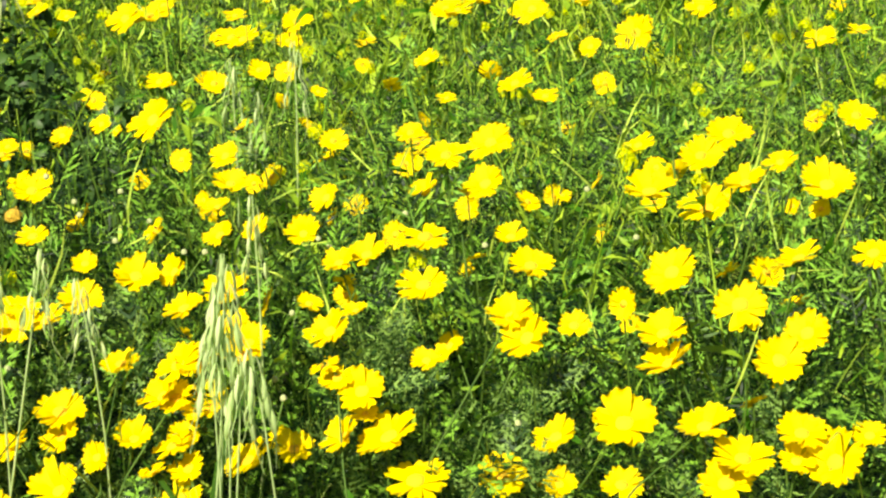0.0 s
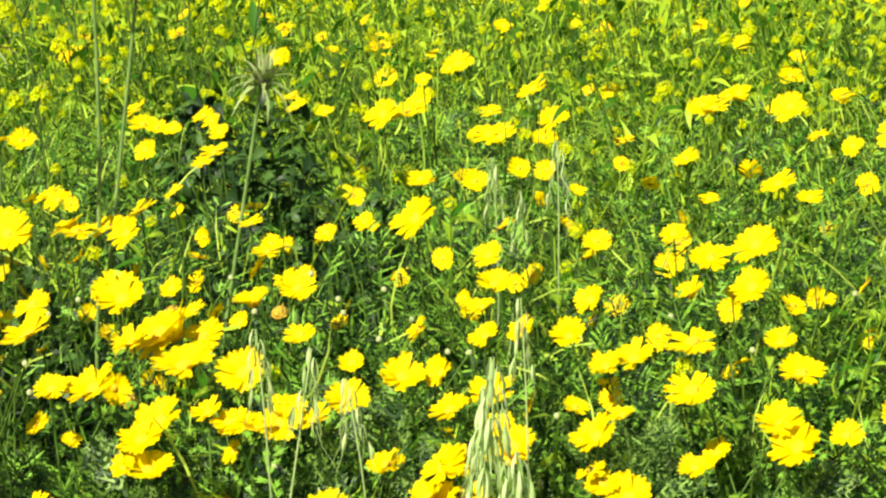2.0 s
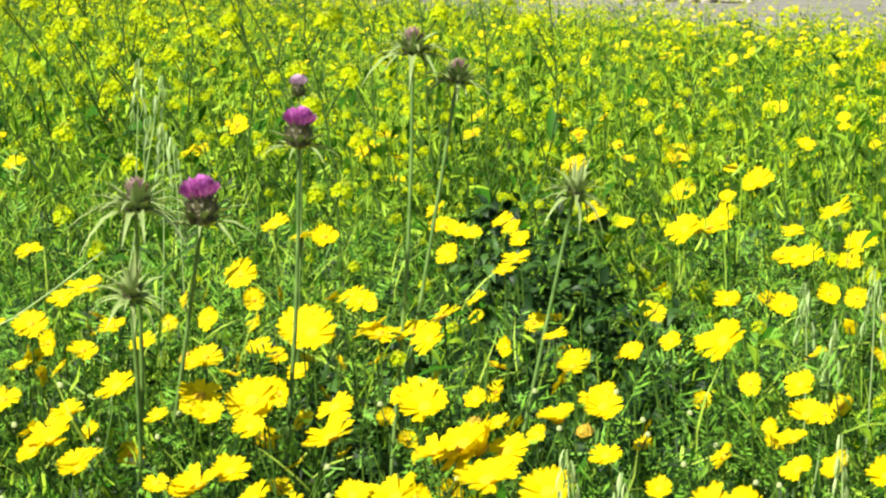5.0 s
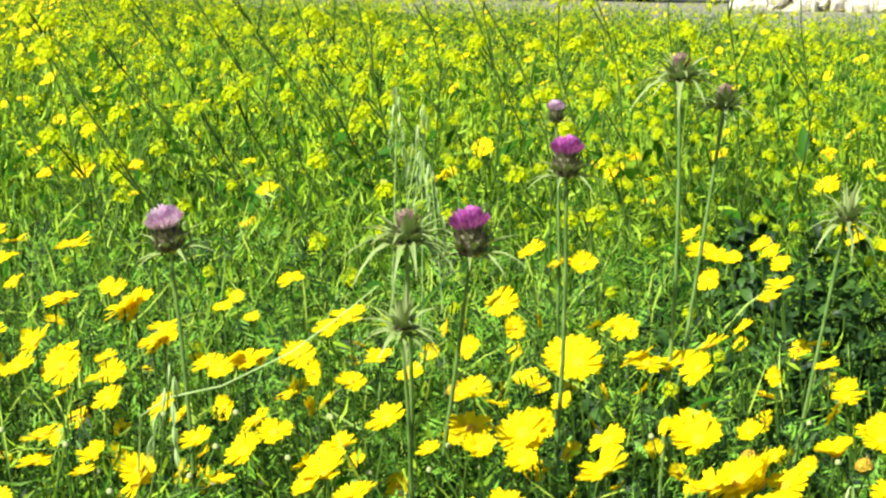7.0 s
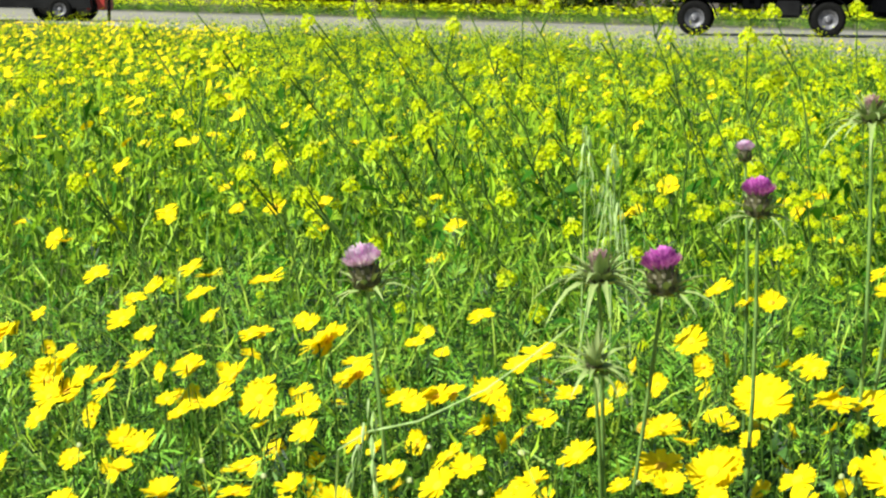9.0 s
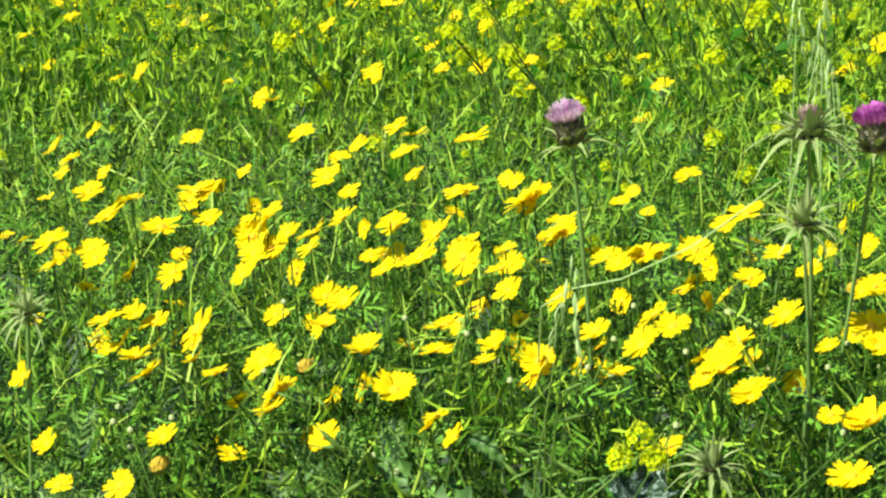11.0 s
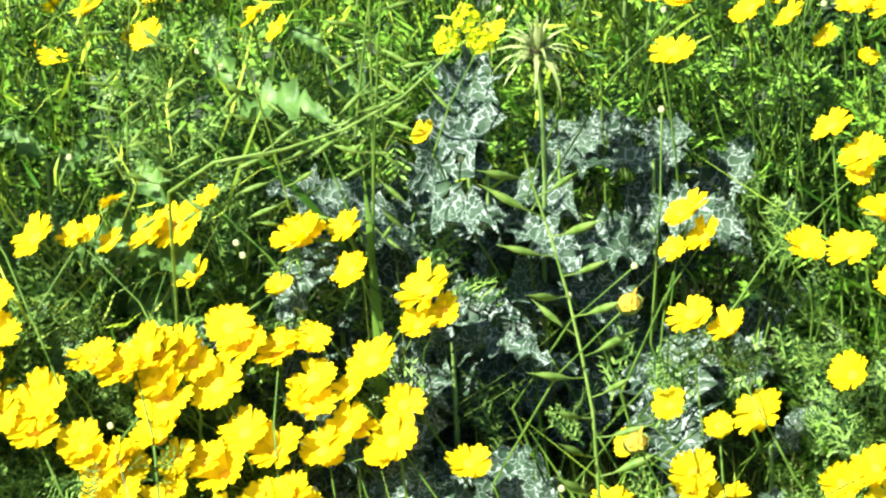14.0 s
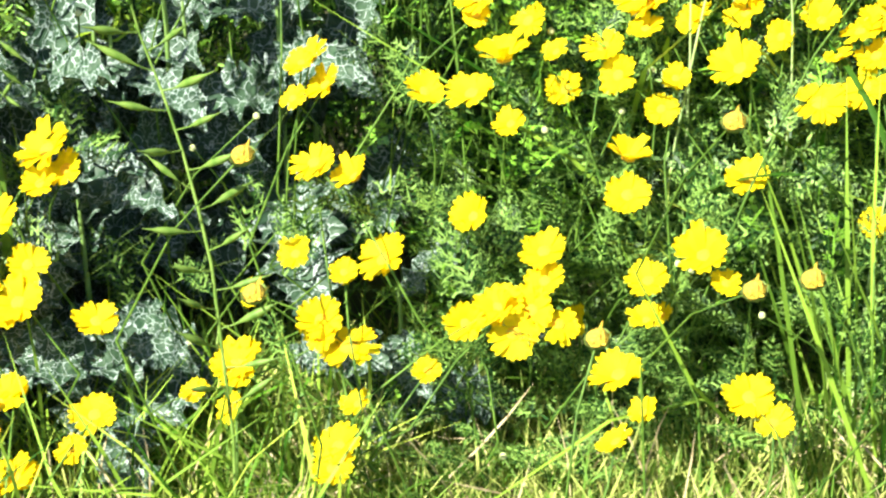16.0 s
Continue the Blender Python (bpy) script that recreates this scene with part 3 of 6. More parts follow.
# Heads by patch, from the meadow's open end round to the road end: x, y, width in centimetres.
DAISY_PATCHES = [
    [(1.395, 1.775, 3.8), (1.501, 1.939, 5.0), (1.361, 1.782, 6.4), (1.798, 2.434, 5.7), (1.340, 1.815, 5.5), (1.378, 1.870, 5.0), (1.328, 1.805, 4.1), (1.593, 2.180, 6.5), (1.427, 1.969, 5.2), (2.257, 3.133, 4.3), (1.341, 1.863, 5.6), (1.284, 1.836, 6.1), (2.137, 3.057, 6.1), (1.578, 2.261, 4.5), (1.335, 1.935, 6.0), (1.264, 1.833, 5.8), (1.512, 2.230, 5.1), (1.260, 1.872, 6.1), (1.596, 2.418, 6.6), (1.420, 2.161, 6.2), (1.245, 1.923, 5.9), (1.508, 2.332, 5.6), (1.293, 2.008, 5.8), (1.251, 1.947, 5.4), (1.173, 1.888, 4.4), (1.190, 1.917, 7.0), (1.393, 2.250, 6.4), (2.186, 3.545, 5.7), (1.464, 2.414, 4.3), (1.173, 2.002, 3.6), (1.896, 3.246, 7.2), (1.118, 1.920, 3.5)],
    [(1.126, 1.945, 5.0), (1.743, 3.108, 4.0), (1.124, 2.012, 5.7), (1.164, 2.091, 5.2), (1.119, 2.042, 5.1), (1.068, 1.951, 5.3), (2.067, 3.780, 5.4), (1.484, 2.728, 3.9), (1.175, 2.167, 3.8), (1.754, 3.249, 3.7), (1.485, 2.830, 5.2), (1.233, 2.366, 5.1), (1.302, 2.507, 6.1), (1.895, 3.649, 6.4), (2.146, 4.169, 5.8), (1.885, 3.675, 5.0), (1.023, 2.047, 3.3), (1.224, 2.467, 6.0), (0.987, 1.990, 7.0), (1.049, 2.117, 5.5), (1.088, 2.207, 5.6), (1.909, 3.897, 5.4), (1.154, 2.363, 3.7), (1.354, 2.771, 3.0), (1.871, 3.866, 4.9), (0.972, 2.024, 6.8), (1.767, 3.689, 5.9), (1.230, 2.599, 3.7), (1.753, 3.712, 6.2), (1.446, 3.066, 3.9), (0.955, 2.060, 5.3), (1.012, 2.190, 4.7)],
    [(0.972, 2.120, 3.0), (0.929, 2.044, 4.7), (0.978, 2.186, 3.7), (0.925, 2.090, 3.6), (1.437, 3.295, 4.1), (1.038, 2.389, 4.0), (0.929, 2.148, 3.0), (1.123, 2.596, 3.7), (0.967, 2.271, 3.8), (0.925, 2.310, 3.5), (1.216, 3.047, 3.5), (0.848, 2.129, 4.8), (1.438, 3.632, 5.9), (0.854, 2.194, 5.2), (1.183, 3.072, 3.7), (1.040, 2.715, 3.1), (0.951, 2.488, 4.2), (0.880, 2.303, 3.8), (1.568, 4.110, 7.2), (0.805, 2.113, 5.3), (0.973, 2.575, 4.2), (0.908, 2.403, 3.6), (0.753, 1.996, 3.4), (0.799, 2.142, 4.8), (1.270, 3.417, 5.5), (0.776, 2.108, 3.4), (0.803, 2.193, 4.6), (0.760, 2.076, 5.1), (1.262, 3.451, 6.0), (1.092, 3.000, 4.2), (0.774, 2.131, 4.8), (0.762, 2.107, 4.7)],
    [(0.807, 2.237, 3.7), (1.248, 3.484, 3.3), (0.739, 2.100, 3.1), (0.716, 2.080, 5.7), (0.726, 2.124, 4.0), (0.766, 2.246, 4.9), (1.591, 4.670, 7.2), (0.944, 2.797, 7.2), (1.023, 3.041, 4.2), (0.630, 1.886, 3.8), (1.295, 3.960, 6.1), (0.687, 2.127, 3.4), (1.226, 3.811, 7.2), (0.612, 1.913, 4.9), (0.721, 2.288, 3.0), (0.875, 2.800, 3.2), (0.641, 2.057, 4.5), (1.177, 3.792, 7.0), (0.657, 2.149, 4.5), (0.658, 2.163, 5.4), (0.645, 2.121, 5.6), (0.607, 1.997, 3.3), (1.573, 5.221, 7.2), (0.662, 2.228, 4.5), (0.811, 2.753, 3.1), (0.589, 2.020, 5.3), (0.684, 2.375, 3.8), (0.723, 2.547, 4.4), (0.611, 2.160, 3.0), (1.091, 3.866, 3.5), (0.602, 2.159, 3.0), (0.718, 2.581, 3.3)],
    [(0.582, 2.132, 3.1), (0.717, 2.680, 4.6), (1.062, 3.968, 4.1), (0.565, 2.118, 3.4), (0.512, 1.923, 3.0), (0.527, 1.990, 3.3), (0.534, 2.017, 4.5), (0.659, 2.500, 4.3), (1.081, 4.119, 4.5), (0.603, 2.301, 5.5), (0.558, 2.166, 3.7), (0.730, 2.838, 3.3), (1.258, 4.966, 6.1), (0.480, 1.897, 3.8), (1.462, 5.784, 5.6), (0.524, 2.076, 4.5), (0.494, 1.957, 5.5), (0.528, 2.098, 4.5), (0.557, 2.267, 3.6), (0.527, 2.147, 4.3), (1.509, 6.205, 6.1), (0.579, 2.403, 5.2), (0.515, 2.166, 4.5), (0.588, 2.497, 3.0), (0.793, 3.382, 5.3), (0.851, 3.631, 3.8), (0.545, 2.334, 6.8), (0.870, 3.790, 3.8), (0.553, 2.408, 6.3), (0.748, 3.258, 3.7), (0.873, 3.885, 4.0), (0.580, 2.592, 3.0)],
    [(0.507, 2.271, 5.4), (0.443, 2.005, 4.4), (0.474, 2.150, 4.0), (0.534, 2.424, 7.2), (0.669, 3.060, 3.0), (0.485, 2.234, 5.4), (0.468, 2.173, 3.0), (0.483, 2.255, 5.1), (0.435, 2.038, 4.2), (0.437, 2.057, 4.8), (0.784, 3.700, 3.3), (0.501, 2.402, 5.0), (0.418, 2.020, 5.0), (0.461, 2.241, 3.0), (1.320, 6.434, 6.2), (0.764, 3.728, 3.8), (0.605, 2.952, 4.9), (1.178, 5.769, 5.3), (0.696, 3.441, 4.0), (0.443, 2.195, 4.3), (0.515, 2.566, 5.9), (0.565, 2.832, 5.2), (0.399, 2.007, 5.0), (0.751, 3.788, 5.3), (0.512, 2.593, 5.9), (0.417, 2.141, 3.4), (0.782, 4.036, 4.7), (0.389, 2.029, 5.0), (0.444, 2.323, 6.1), (0.549, 2.874, 4.8), (0.386, 2.020, 5.0), (0.416, 2.179, 5.4)],
    [(0.396, 2.216, 4.9), (0.372, 2.092, 4.1), (0.392, 2.208, 3.0), (0.504, 2.859, 5.8), (0.381, 2.165, 5.2), (0.353, 2.022, 3.9), (0.497, 2.888, 5.4), (0.400, 2.332, 4.0), (0.870, 5.092, 5.7), (0.506, 3.050, 4.4), (0.366, 2.236, 4.5), (0.499, 3.089, 4.4), (0.393, 2.464, 6.3), (0.411, 2.572, 4.8), (0.833, 5.266, 6.6), (0.312, 1.994, 3.0), (0.334, 2.174, 4.3), (0.418, 2.868, 7.2), (0.335, 2.327, 3.7), (0.410, 2.906, 7.2), (0.490, 3.628, 4.5), (0.280, 2.078, 5.6), (0.332, 2.603, 6.0), (0.296, 2.339, 4.6), (0.343, 2.797, 3.5), (0.242, 1.978, 3.3), (0.464, 3.789, 4.8), (0.306, 2.503, 3.8), (0.317, 2.601, 5.9), (0.258, 2.135, 4.2), (0.238, 2.022, 6.1), (0.240, 2.075, 3.0)],
    [(0.275, 2.383, 4.5), (0.219, 1.935, 4.9), (0.358, 3.235, 5.3), (0.211, 1.912, 4.3), (0.236, 2.191, 4.3), (0.212, 2.032, 3.3), (0.213, 2.044, 4.7), (0.261, 2.550, 3.9), (0.219, 2.148, 4.8), (0.223, 2.208, 5.0), (0.238, 2.360, 5.7), (0.273, 2.746, 4.1), (0.586, 5.924, 6.6), (0.258, 2.621, 5.0), (0.213, 2.206, 3.4), (0.256, 2.724, 3.1), (0.220, 2.355, 3.0), (0.194, 2.092, 3.6), (0.212, 2.301, 4.8), (0.202, 2.187, 3.0), (0.195, 2.368, 3.0), (0.205, 2.550, 3.0), (0.151, 2.071, 3.0), (0.200, 2.820, 3.5), (0.134, 2.024, 5.0), (0.128, 2.014, 3.9), (0.126, 2.021, 4.4), (0.164, 2.663, 5.2), (0.120, 1.987, 3.3), (0.166, 2.905, 4.0), (0.124, 2.422, 3.6), (0.114, 2.397, 3.9)],
    [(0.126, 2.781, 3.8), (0.136, 3.134, 5.9), (0.086, 2.005, 3.0), (0.108, 2.561, 3.9), (0.086, 2.464, 5.9), (0.103, 3.062, 3.8), (0.067, 2.440, 3.7), (0.065, 2.499, 3.1), (0.063, 2.916, 4.7), (0.059, 3.427, 4.3), (0.032, 2.612, 4.3), (0.017, 2.902, 3.6), (0.025, 4.776, 5.3), (0.012, 2.659, 4.0), (-0.002, 2.544, 4.8), (-0.006, 2.883, 5.0), (-0.005, 2.061, 4.4), (-0.010, 1.992, 4.7), (-0.022, 2.885, 4.3), (-0.025, 2.447, 3.0), (-0.038, 3.207, 3.2), (-0.034, 2.840, 3.5), (-0.027, 2.161, 4.3), (-0.032, 1.956, 3.3), (-0.049, 2.869, 4.3), (-0.044, 2.261, 3.0), (-0.044, 2.172, 6.0), (-0.056, 2.592, 3.9), (-0.053, 2.153, 3.7), (-0.075, 2.677, 3.0), (-0.068, 2.101, 4.2), (-0.112, 3.011, 3.7)],
    [(-0.079, 2.077, 5.3), (-0.077, 1.932, 3.3), (-0.125, 2.985, 4.5), (-0.085, 2.015, 3.3), (-0.093, 2.067, 3.0), (-0.160, 3.216, 6.4), (-0.277, 5.301, 4.2), (-0.110, 2.086, 3.4), (-0.174, 3.194, 6.8), (-0.119, 2.183, 4.3), (-0.123, 2.208, 4.0), (-0.121, 2.110, 3.9), (-0.207, 3.362, 3.0), (-0.180, 2.903, 3.0), (-0.177, 2.804, 4.6), (-0.165, 2.525, 3.3), (-0.140, 2.066, 3.0), (-0.175, 2.477, 3.0), (-0.383, 5.167, 5.8), (-0.157, 2.116, 5.3), (-0.160, 2.141, 4.2), (-0.151, 2.013, 4.4), (-0.166, 2.203, 4.3), (-0.169, 2.198, 5.4), (-0.297, 3.837, 6.7), (-0.232, 2.915, 5.1), (-0.259, 3.260, 3.6), (-0.220, 2.726, 3.1), (-0.230, 2.857, 5.7), (-0.195, 2.333, 3.0), (-0.275, 3.247, 3.6), (-0.173, 2.025, 5.8)],
    [(-0.191, 2.170, 3.0), (-0.191, 2.137, 4.0), (-0.463, 5.121, 5.1), (-0.216, 2.354, 3.0), (-0.274, 2.975, 6.0), (-0.192, 2.066, 5.8), (-0.222, 2.343, 3.0), (-0.284, 2.852, 4.3), (-0.385, 3.687, 3.2), (-0.223, 2.077, 5.3), (-0.395, 3.636, 3.6), (-0.442, 3.994, 5.0), (-0.265, 2.390, 4.8), (-0.241, 2.143, 5.1), (-0.346, 3.053, 3.1), (-0.323, 2.786, 3.5), (-0.263, 2.215, 3.0), (-0.251, 2.105, 5.9), (-0.346, 2.848, 3.6), (-0.613, 5.046, 5.7), (-0.308, 2.492, 4.1), (-0.260, 2.055, 5.0), (-0.275, 2.170, 4.1), (-0.280, 2.202, 4.0), (-0.477, 3.736, 3.7), (-0.276, 2.118, 4.5), (-0.424, 3.235, 4.1), (-0.357, 2.675, 4.4), (-0.294, 2.197, 5.7), (-0.288, 2.054, 4.5), (-0.473, 3.346, 5.5), (-0.329, 2.318, 3.8)],
    [(-0.367, 2.580, 3.3), (-0.303, 2.090, 6.2), (-0.294, 2.028, 5.0), (-0.319, 2.189, 5.1), (-0.429, 2.884, 4.2), (-0.593, 3.880, 4.9), (-0.333, 2.109, 5.3), (-0.469, 2.953, 4.3), (-0.382, 2.382, 3.3), (-0.358, 2.204, 3.0), (-0.358, 2.181, 3.4), (-0.390, 2.367, 4.5), (-0.513, 3.093, 3.9), (-0.390, 2.341, 3.6), (-0.382, 2.186, 3.4), (-0.372, 2.109, 5.1), (-0.534, 3.020, 3.0), (-0.519, 2.938, 4.5), (-0.605, 3.397, 3.0), (-0.395, 2.179, 3.2), (-0.365, 2.002, 3.3), (-0.374, 2.048, 4.2), (-0.883, 4.755, 3.6), (-0.461, 2.402, 3.0), (-0.432, 2.173, 5.2), (-0.510, 2.551, 6.2), (-0.643, 3.216, 6.1), (-0.492, 2.440, 3.0), (-0.766, 3.792, 4.3), (-0.577, 2.738, 4.5), (-0.495, 2.292, 3.5), (-0.642, 2.969, 6.1)],
    [(-0.533, 2.391, 4.3), (-1.114, 4.950, 5.0), (-0.590, 2.588, 3.0), (-0.557, 2.441, 3.8), (-0.722, 3.148, 4.0), (-0.514, 2.208, 3.0), (-0.528, 2.236, 3.6), (-0.728, 3.028, 5.4), (-0.811, 3.354, 3.0), (-0.528, 2.173, 3.0), (-0.955, 3.873, 3.5), (-0.552, 2.195, 3.0), (-0.550, 2.169, 3.0), (-0.902, 3.504, 4.0), (-0.874, 3.350, 3.0), (-0.578, 2.195, 4.3), (-0.578, 2.181, 3.0), (-0.589, 2.222, 3.0), (-0.732, 2.754, 4.3), (-0.574, 2.161, 4.3), (-0.842, 3.135, 3.0), (-0.610, 2.261, 3.0), (-0.662, 2.364, 3.1), (-0.605, 2.159, 3.5), (-0.638, 2.182, 3.8), (-0.636, 2.144, 3.0)],
]
rng = np.random.default_rng(11)
FACE = np.array([-0.50, -0.42, 1.05])
EDGE_FACE = np.array([-0.38, -0.55, 0.98])


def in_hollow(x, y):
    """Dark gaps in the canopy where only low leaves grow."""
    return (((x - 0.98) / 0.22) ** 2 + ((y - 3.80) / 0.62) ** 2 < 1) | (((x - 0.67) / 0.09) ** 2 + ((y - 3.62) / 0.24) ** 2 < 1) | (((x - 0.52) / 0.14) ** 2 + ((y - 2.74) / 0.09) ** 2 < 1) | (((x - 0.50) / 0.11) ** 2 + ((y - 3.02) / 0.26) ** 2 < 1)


def in_gap(x, y):
    """The shaded gap under the milk-thistle leaves."""
    return ((x - 0.17) / 0.19) ** 2 + ((y - 2.33) / 0.15) ** 2 < 1


def daisy(x, y, width, rng, chance=(0.27, 0.24, 0.16, 0.10, 0.17, 0.06)):
    r = math.hypot(x, y)
    top = float(canopy(r))
    g = float(ground_z(x, y))
    h = max(top - g, 0.06)
    lean = rng.normal(0, 0.24, 2) * h
    base = (x + lean[0], y + lean[1] + 0.10 * h, g)
    ob = thing("crown_daisy", "yellow crown daisy in bloom on a thin green stem", "flower", base, "daisies of the meadow")
    to = np.array([x, y, top]) - base
    st = turn_to(to, rng.uniform(0, 6.28)) @ np.diag([1, 1, np.linalg.norm(to), 1])
    part("stem", STEMS[rng.integers(3)], ob, st)
    face = (FACE if r > 2.2 else EDGE_FACE) + rng.normal(0, 0.24, 3)
    kind = rng.choice(6, p=chance)
    m = turn_to(face, rng.uniform(0, 6.28), width / 97, to)
    head = part("petals", PETALS[kind], ob, m)
    part("disc", DISC, head, np.diag([1, 1, 1, 1.0]), "golden domed disc")
    part("calyx", CALYX, head)
    if not (r < 2.36 and -0.22 < x < 0.34) and not in_hollow(x, y) and not in_gap(x, y) and r > 2.06:
        part("foliage", (FOLIAGE if r > 2.28 else EDGE_FOLIAGE)[rng.integers(5)], ob, st @ np.diag([1, 1, rng.uniform(0.72, 1.0), 1]) @ np.diag([1, 1, 1 / max(np.linalg.norm(to), 0.3) * np.linalg.norm(to), 1]))
    return ob


far_heads = []
for patch in DAISY_PATCHES:
    for x, y, width in patch:
        if math.hypot(x, y) < 2.72:
            daisy(x, y, width, rng)
        else:
            far_heads.append((x, y, width))

CUPPED = (0.12, 0.36, 0.04, 0.26, 0.22, 0.0)
# a crowded clump at the edge, left of the rosettes
for k in range(20):
    r_ = rng.uniform(1.99, 2.16)
    az_ = math.radians(rng.uniform(2.5, 11.5))
    daisy(-math.sin(az_) * r_, math.cos(az_) * r_, rng.uniform(4.4, 5.6), rng, CUPPED)

for k in range(16):
    r_ = rng.uniform(1.93, 2.04)
    az_ = math.radians(rng.uniform(2.5, 11.5))
    daisy(-math.sin(az_) * r_, math.cos(az_) * r_, rng.uniform(4.6, 5.6), rng, CUPPED)

for k in range(9):
    r_ = rng.uniform(2.0, 2.12)
    az_ = math.radians(rng.uniform(9.5, 14))
    daisy(-math.sin(az_) * r_, math.cos(az_) * r_, rng.uniform(4.6, 5.6), rng, CUPPED)

for k in range(10):
    r_ = rng.uniform(2.1, 2.28)
    az_ = math.radians(rng.uniform(12, 16))
    daisy(-math.sin(az_) * r_, math.cos(az_) * r_, rng.uniform(4.8, 5.8), rng, CUPPED)

for k in range(18):
    r_ = rng.uniform(1.97, 2.15)
    az_ = math.radians(rng.uniform(7.5, 15.5))
    daisy(-math.sin(az_) * r_, math.cos(az_) * r_, rng.uniform(4.6, 5.6), rng, CUPPED)

# more heads round the oats
for k in range(18):
    r_ = rng.uniform(2.22, 2.36)
    az_ = math.radians(rng.uniform(-25, -14))
    daisy(-math.sin(az_) * r_, math.cos(az_) * r_, rng.uniform(3.6, 5.6), rng)

# ---- thistles ----
def florets(seed, n=70, spread=0.8):
    rng = np.random.default_rng(seed)
    s = Soup()
    for i in range(n):
        a, t = rng.uniform(0, 6.28), spread * math.sqrt(rng.random())
        d = np.array([math.sin(t) * math.cos(a), math.sin(t) * math.sin(a), math.cos(t)])
        o = d * 0.006 * np.array([1.4, 1.4, 1])
        e = np.cross(d, [0.3, 0.2, 0.9])
        e /= np.linalg.norm(e)
        L = 0.0195 * rng.uniform(0.78, 1.08) * (1 - 0.22 * (t / spread) ** 2)
        w = 0.0006
        s.add([o - e * w, o + e * w, o + d * L * 0.7 + e * w, o + d * L * 0.7 - e * w, o + d * L + e * w * 1.8, o + d * L - e * w * 1.8],
              [(0, 1, 2), (0, 2, 3), (3, 2, 4), (3, 4, 5)])
    return s


def bract(length, droop, width=0.0062):
    """One stiff, keeled spine that stands out along y and curves over."""
    s = np.array([0, 0.22, 0.5, 0.78, 1.0])
    w = width * 0.5 * np.array([0.8, 1.0, 0.6, 0.28, 0.03])
    y, z = length * s, length * (0.42 * s - (0.42 + droop) * s ** 2)
    v = np.concatenate([np.stack([-w, y, z + 0.3 * w], 1), np.stack([0 * w, y, z - 0.15 * w], 1), np.stack([w, y, z + 0.3 * w], 1)])
    q = [(i, i + 5, i + 6, i + 1) for i in range(4)] + [(i + 5, i + 10, i + 11, i + 6) for i in range(4)]
    return Soup().add(v, quads(q)).mesh("bract", [M_BRACT])


v_, f_ = dome(0.0125, 0.015, 18, 5)
BULB_V = np.concatenate([v_, v_ * [1, 1, -0.72]])
BULB = Soup().add(BULB_V, np.concatenate([f_, f_[:, ::-1] + len(v_)])).mesh("bulb", [M_BULB])
scale_soup = Soup()
# overlapping scales on the bulb
for ring in range(4):
    for k in range(11):
        a_ = 2 * math.pi * (k + 0.5 * (ring % 2)) / 11
        el = -0.5 + 0.42 * ring
        o_ = np.array([math.cos(a_) * math.cos(el) * 0.0128, math.sin(a_) * math.cos(el) * 0.0128, math.sin(el) * 0.0148])
        s_ = np.array([-math.sin(a_), math.cos(a_), 0]) * 0.0032
        u_ = np.array([math.cos(a_) * 0.25, math.sin(a_) * 0.25, 1.0]) * 0.0085
        scale_soup.add([o_ - s_, o_ + s_, o_ + u_ * 0.6 + s_ * 0.7 + o_ * 0.10, o_ + u_ + o_ * 0.16, o_ + u_ * 0.6 - s_ * 0.7 + o_ * 0.10], [(0, 1, 2), (0, 2, 4), (4, 2, 3)])
SCALES = scale_soup.mesh("scaling", [M_BULB])
BRACT = [bract(0.024, 0.0), bract(0.031, 0.30), bract(0.037, 0.5), bract(0.028, -0.25)]
FLORETS = [florets(5, 420, 0.86).mesh("tuft", [M_FLORET], False), florets(6, 420, 0.92).mesh("tuft", [M_FLORET_PALE], False),
           florets(7, 90, 0.7).mesh("tuft", [M_FLORET_OLD], False)]


